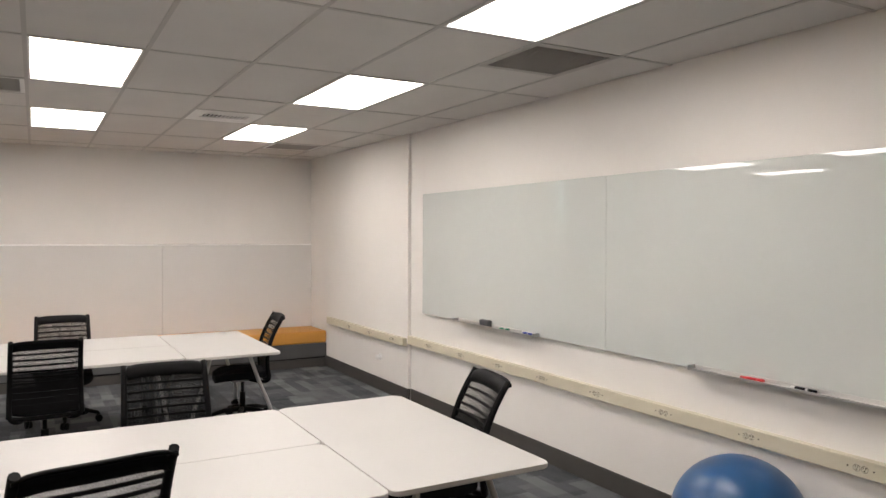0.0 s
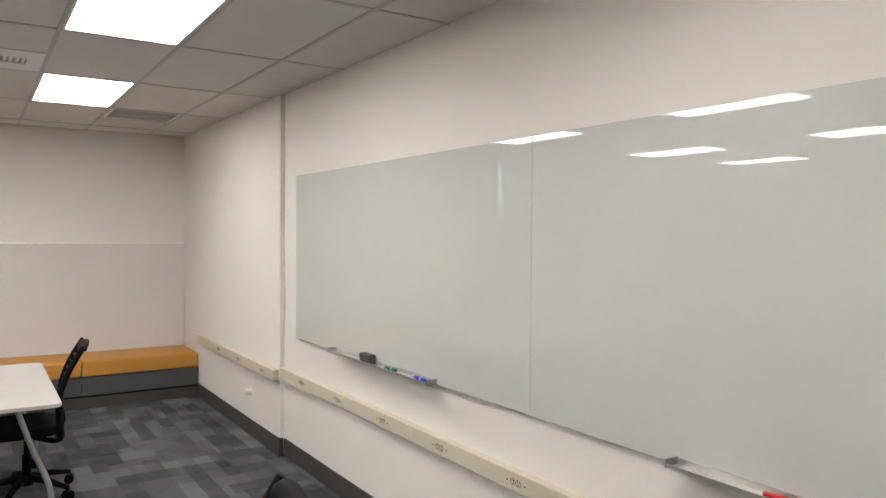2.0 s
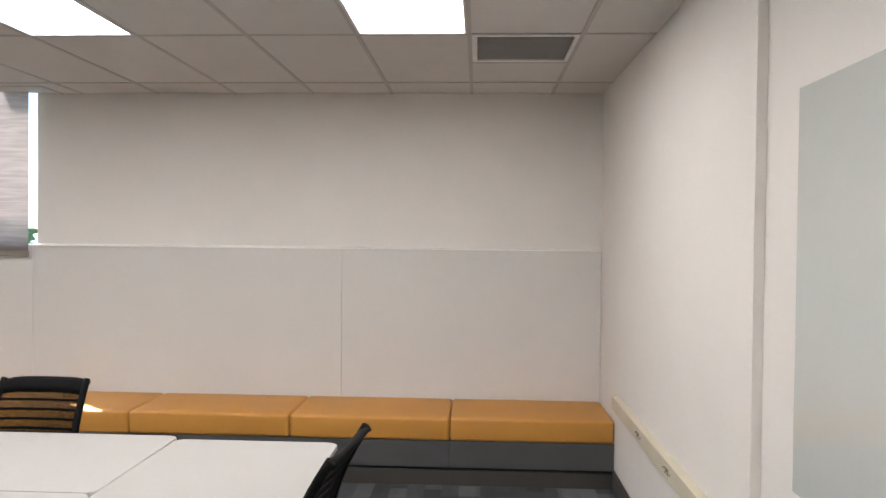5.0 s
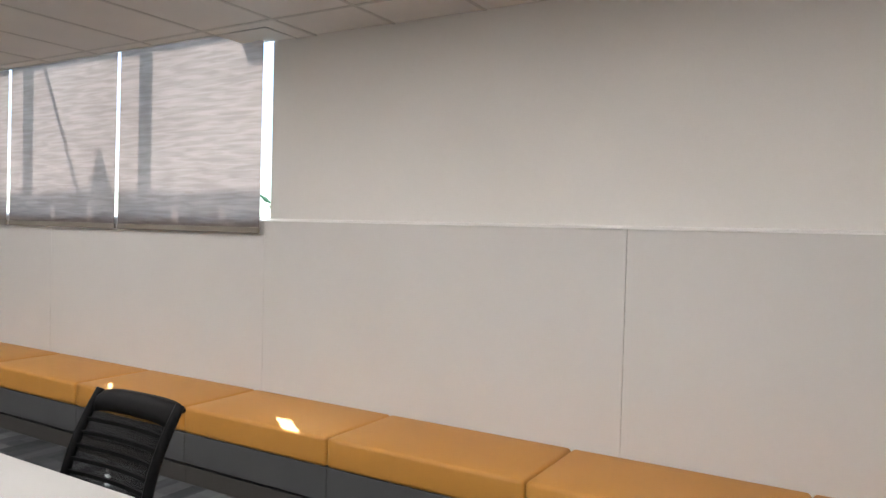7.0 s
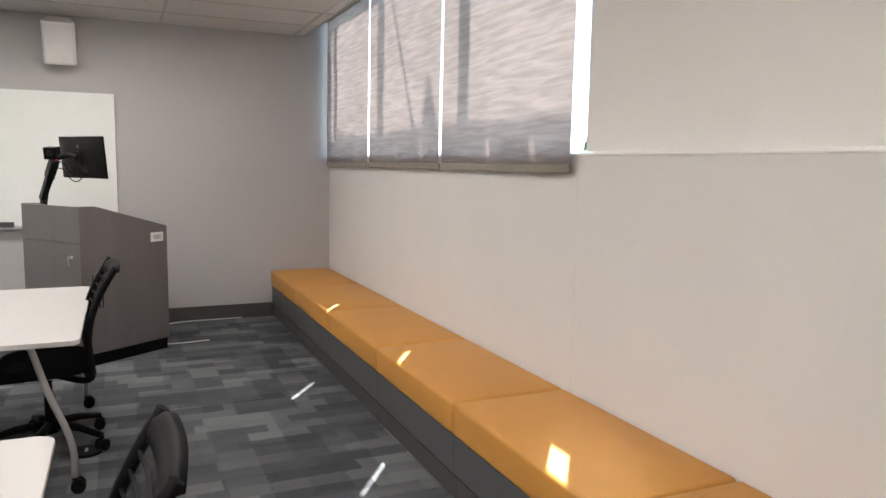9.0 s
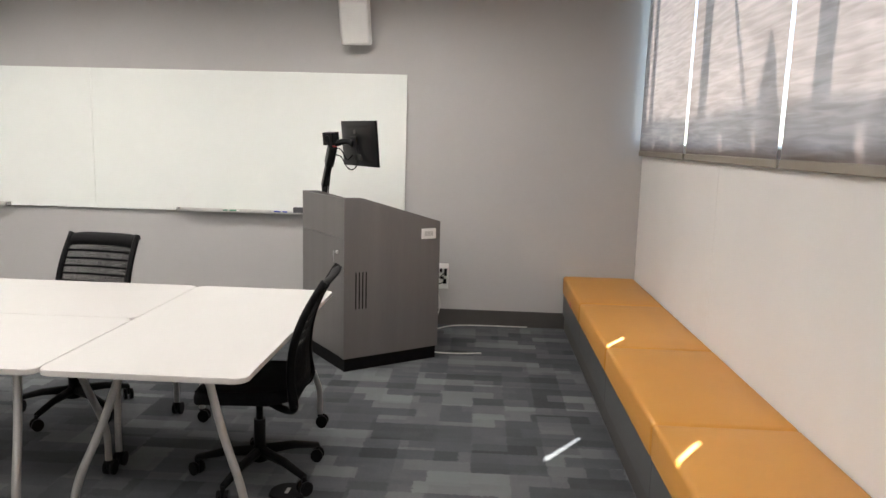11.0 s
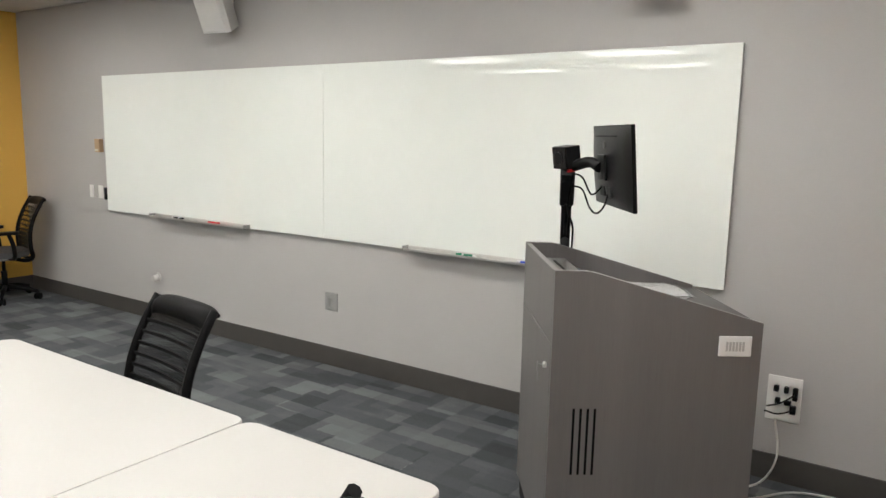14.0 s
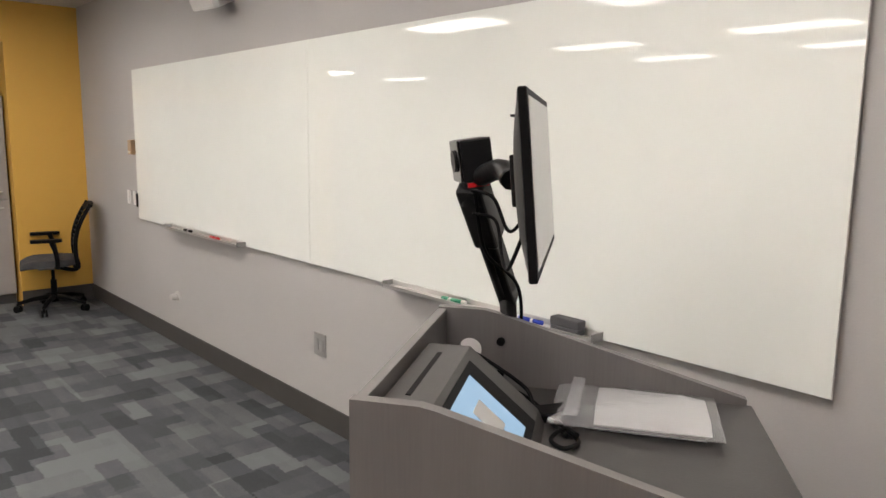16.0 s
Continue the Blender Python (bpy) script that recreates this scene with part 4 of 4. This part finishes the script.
for z in (1.095, 1.01):
    part("bolt", tube(bmesh.new(), [(0.165, V - 0.0262, z), (0.165, V - 0.034, z)], 0.011, 14), M_BLACK, lectern)

panel = thing("control_panel", "black wedge-shaped control panel with lit blue touch screen", "touch panel")
panel.matrix_basis = LEC @ pose(0.03, 0.03, 0.981)
bm = bmesh.new()
prism(bm, [(0.0, 0.0), (0.268, 0.0), (0.252, 0.03), (0.095, 0.165), (0.0, 0.165)], 0, 0.43, 0.003, m=Matrix.Translation((0, 0.43, 0)) @ Matrix.Rotation(radians(90), 4, "X"))
part("housing", bm, M_LAMIN, panel)
slope = Matrix.Translation((0.095, 0, 0.165)) @ Matrix.Rotation(radians(40.7), 4, "Y")
part("bezel", box(bmesh.new(), 0.015, 0.205, 0.045, 0.345, 0.0, 0.004, m=slope), M_BLACK, panel)
part("screen", box(bmesh.new(), 0.03, 0.185, 0.075, 0.275, 0.0042, 0.0055, m=slope), M_SCREEN, panel, "glowing pale blue screen")
part("screen_figure", box(bmesh.new(), 0.07, 0.14, 0.14, 0.21, 0.0056, 0.0060, 0.0001, 1, m=slope), M_PALEPL, panel, "pale grey drawing on the screen")
part("slot", box(bmesh.new(), 0.035, 0.045, 0.09, 0.36, 0.165, 0.1665), M_BLACK, panel)

bag = thing("document_bag", "clear plastic bag holding white papers on the lectern", "document bag")
bag.matrix_basis = LEC @ pose(0.495, 0.545, 0.9805, 0, 0, -3)
bm = bmesh.new()
nb = 14
g = [[bm.verts.new((0.185 * (2 * i / nb - 1), 0.138 * (2 * j / nb - 1), 0.016 + 0.02 * max(0, 1 - (2 * i / nb - 1) ** 4) * max(0, 1 - (2 * j / nb - 1) ** 4) + 0.004 * noise.noise((i * 0.6, j * 0.6, 3)))) for i in range(nb + 1)] for j in range(nb + 1)]
for j in range(nb):
    for i in range(nb):
        bm.faces.new((g[j][i], g[j][i + 1], g[j + 1][i + 1], g[j + 1][i])).smooth = True
part("bag", bm, M_CLEAR, bag)
bm = bmesh.new()
for k in range(4):
    box(bm, -0.085 + 0.004 * k, 0.15 + 0.003 * k, -0.105 - 0.003 * k, 0.10, 0.0005 + 0.003 * k, 0.003 + 0.003 * k)
part("seal_strip", box(bmesh.new(), -0.150, -0.120, -0.132, 0.132, 0.036, 0.0375), M_CLEAR, bag, "clear folded seal strip")
part("papers", bm, M_PAPER, bag, "white paper sheets")

mon = thing("articulated_arm", "black articulated screen arm clamped to the lectern side", "screen arm")
L0, L1, L2 = Vector((-8.127, -2.538, 1.02)), Vector((-8.095, -2.525, 1.22)), Vector((-7.865, -2.42, 1.50))
part("post", tube(bmesh.new(), [L0, L1], 0.022, 14), M_CAMBOX, mon)
part("clamp", box(bmesh.new(), 0.135, 0.235, V + 0.0005, V + 0.05, 0.99, 1.11, 0.004, m=LEC), M_CAMBOX, mon, "black clamp bolted to the lectern side")
d = L2 - L1
arm = Matrix.Translation(L1) @ d.to_track_quat("X", "Z").to_matrix().to_4x4()
part("lower_arm", box(bmesh.new(), -0.03, d.length * 0.62, -0.022, 0.022, -0.026, 0.026, 0.006, m=arm), M_CAMBOX, mon)
part("cover_strip", box(bmesh.new(), 0.02, d.length * 0.52, -0.010, 0.010, 0.0262, 0.031, 0.001, 1, m=arm), M_BLACK, mon)
part("gas_strut", tube(bmesh.new(), [arm @ Vector((0.03, 0.0, -0.036)), arm @ Vector((d.length * 0.6, 0.0, -0.036))], 0.008, 10), M_BLACK, mon)
part("upper_arm", box(bmesh.new(), d.length * 0.55, d.length + 0.02, -0.03, 0.03, -0.034, 0.034, 0.008, m=arm), M_CAMBOX, mon)
part("swivel", cyl(bmesh.new(), L2.x, L2.y, 1.46, 1.57, 0.026, 16), M_CAMBOX, mon)
MC = Vector((-7.848, -2.224, 1.533))
facing = Vector((-0.602, 0.799, 0.09)).normalized()
part("tilt_link", tube(bmesh.new(), smooth_pts([L2 + Vector((0, 0, 0.02)), (L2 + MC) / 2 + Vector((0.01, 0, 0.03)), MC - facing * 0.05]), 0.022, 10), M_CAMBOX, mon)
cb = thing("camera_box", "small black camera box on top of the monitor arm", "camera")
cb.matrix_basis = Matrix.Translation((-7.872, -2.43, 1.562)) @ pose(0, 0, 0, 0, 8, -32)
part("housing", box(bmesh.new(), -0.034, 0.034, -0.048, 0.048, -0.045, 0.047, 0.004), M_CAMBOX, cb)
part("face_plate", box(bmesh.new(), 0.0345, 0.040, -0.047, 0.047, -0.044, 0.046, 0.002), M_PIANO, cb, "glossy black front plate")
part("lens", tube(bmesh.new(), [(0.040, 0, 0.002), (0.045, 0, 0.002)], 0.024, 20), M_CAMBOX, cb)
part("red_clip", box(bmesh.new(), -0.02, 0.025, 0.030, 0.045, -0.056, -0.0455), M_RED, cb)
monitor = thing("monitor", "black flat computer monitor on an arm, seen from behind", "monitor")
side = Vector((0.799, 0.602, 0)).normalized()
up = side.cross(-facing).normalized()
if up.z < 0:
    up = -up
monitor.matrix_basis = Matrix.Translation(MC) @ Matrix((side, facing, up)).transposed().to_4x4()
HW, HH = 0.266, 0.160
bm, nu, nv = bmesh.new(), 18, 14
shell = []
for j in range(nv + 1):
    w = 2 * j / nv - 1
    shell.append([bm.verts.new(((HW - 0.004) * u, -0.003 - 0.024 * (1 - abs(u) ** 3.0) ** 0.7 * (1 - abs(w) ** 3.0) ** 0.7 - 0.006 * (1 - w * w) * (1 - u * u), (HH - 0.003) * w)) for u in [2 * i / nu - 1 for i in range(nu + 1)]])
for j in range(nv):
    for i in range(nu):
        bm.faces.new((shell[j][i], shell[j][i + 1], shell[j + 1][i + 1], shell[j + 1][i])).smooth = True
part("back_shell", bm, M_CAMBOX, monitor, "bulging black plastic back")
for k in range(9):
    part("vent_slot", box(bmesh.new(), -0.12 + 0.03 * k, -0.10 + 0.03 * k, -0.0290, -0.0150, 0.118, 0.122), M_DARK, monitor)
part("bezel", box(bmesh.new(), -HW, HW, -0.002, 0.013, -HH, HH, 0.003), M_BLACK, monitor)
part("screen", box(bmesh.new(), -HW + 0.014, HW - 0.014, 0.013, 0.0142, -HH + 0.018, HH - 0.014), M_MONSCR, monitor, "unlit reflective screen")
part("mount_plate", box(bmesh.new(), -0.05, 0.05, -0.046, -0.0345, -0.05, 0.05, 0.003), M_CAMBOX, monitor)
for px in (-0.075, 0.02):
    part("port_recess", box(bmesh.new(), px, px + 0.06, -0.0325, -0.018, -0.115, -0.075, 0.002, 1), M_DARK, monitor)
part("badge", tube(bmesh.new(), [(0.0, -0.0325, 0.085), (0.0, -0.028, 0.085)], 0.016, 20), M_BASE, monitor)
B = monitor.matrix_basis


def cable(name, label, pts, r, material, n=8):
    return tagged(part(name, tube(bmesh.new(), smooth_pts(pts, n), r, 8), material), label, "cable", "cables")


back = lambda x, y, z: B @ Vector((x, y, z))
cable("monitor_cable", "black cable looping from the monitor to its arm", [back(0.03, -0.027, -0.10), back(0.04, -0.05, -0.15), back(0.0, -0.07, -0.18), back(-0.05, -0.085, -0.16), back(-0.10, -0.10, -0.09), L2 + Vector((0.03, 0.03, -0.05))], 0.004, M_BLACK)
cable("monitor_cable", "black cable looping from the monitor to its arm", [back(-0.05, -0.030, -0.08), back(-0.07, -0.07, -0.11), back(-0.09, -0.10, -0.04), L2 + Vector((0.035, 0.03, 0.0))], 0.004, M_BLACK)
cable("monitor_cable", "black cable running down the monitor arm", [L2 + Vector((0.03, 0.035, -0.0)), (L1 + L2) / 2 + Vector((0.05, 0.03, -0.01)), L1 + Vector((0.0, 0.035, 0.02)), L0 + Vector((-0.02, 0.02, 0.05))], 0.0045, M_BLACK)
P = lambda u, v, z: LEC @ Vector((u, v, z))
cable("desk_cable", "black cable coiled on the lectern work surface", [P(0.075, 0.70, 1.06), P(0.13, 0.62, 1.07), P(0.24, 0.57, 1.02), P(0.27, 0.52, 0.99), P(0.325, 0.45, 0.988), P(0.355, 0.40, 0.988), P(0.375, 0.35, 0.988), P(0.345, 0.31, 0.99), P(0.318, 0.35, 0.99), P(0.345, 0.40, 0.996), P(0.372, 0.36, 1.0)], 0.005, M_BLACK)
cable("desk_cable", "black cable lying on the lectern work surface", [P(0.075, 0.70, 1.05), P(0.15, 0.60, 1.03), P(0.26, 0.55, 0.995), P(0.31, 0.45, 0.988), P(0.35, 0.38, 0.988)], 0.005, M_BLACK)
e = tagged(part("adapter", box(bmesh.new(), -0.05, 0.05, -0.03, 0.03, 0, 0.022, 0.004), M_BLACK), "small black cable adapter on the lectern", "adapter")
e.matrix_basis = LEC @ pose(0.32, 0.50, 0.9805, 0, 0, 30)
cable("floor_cable", "pale cable lying on the carpet behind the lectern", [(WEST + 0.05, -1.70, 0.31), (WEST + 0.16, -1.66, 0.18), (WEST + 0.18, -1.72, 0.05), (-8.6, -1.85, 0.008), (-8.35, -2.0, 0.008)], 0.005, M_CABLE)
cable("floor_cable", "pale cable lying on the carpet beside the lectern", [(-8.1, -1.9, 0.008), (-7.98, -1.68, 0.008), (-7.96, -1.5, 0.008), (-7.99, -1.30, 0.008)], 0.005, M_CABLE)
cable("floor_cable", "pale cable lying on the carpet along the wall", [(-8.3, -1.95, 0.008), (-8.6, -1.72, 0.008), (WEST + 0.06, -1.5, 0.008), (WEST + 0.03, -0.9, 0.008)], 0.005, M_CABLE)

# floor box near the north table
e = thing("floor_box", "round black floor outlet cover on the carpet", "floor outlet")
e.matrix_basis = pose(-5.70, -2.17, FLOOR)
part("cover", cyl(bmesh.new(), 0, 0, 0.0, 0.012, 0.085, 28, 0.078), M_BLACK, e)
part("lid", box(bmesh.new(), -0.025, 0.025, -0.008, 0.008, 0.012, 0.0145), M_GREYPL, e)
bm = tube(bmesh.new(), smooth_pts([(0, 0, 0), (0.02, 0.012, 0), (0.035, 0, 0), (0.03, -0.015, 0)]), 0.006, 8)
e = tagged(part("cable_clip", bm, M_BLACK), "small black plastic clip lying on the carpet", "clip")
e.location = (-7.72, -2.60, FLOOR + 0.006)

# standing things reach down to the carpet
done = set()
for ob in bpy.data.objects:
    root = ob
    while root.parent is not None:
        root = root.parent
    kind = root.name.split(".")[0]
    if ob.type == "MESH" and ob.data.name not in done and kind in ("work_table", "office_chair", "lectern", "bench", "storage_cabinet", "floor_cable"):
        done.add(ob.data.name)
        for v in ob.data.vertices:
            if v.co.z < 0.3:
                v.co.z += FLOOR * (1 - v.co.z / 0.3)
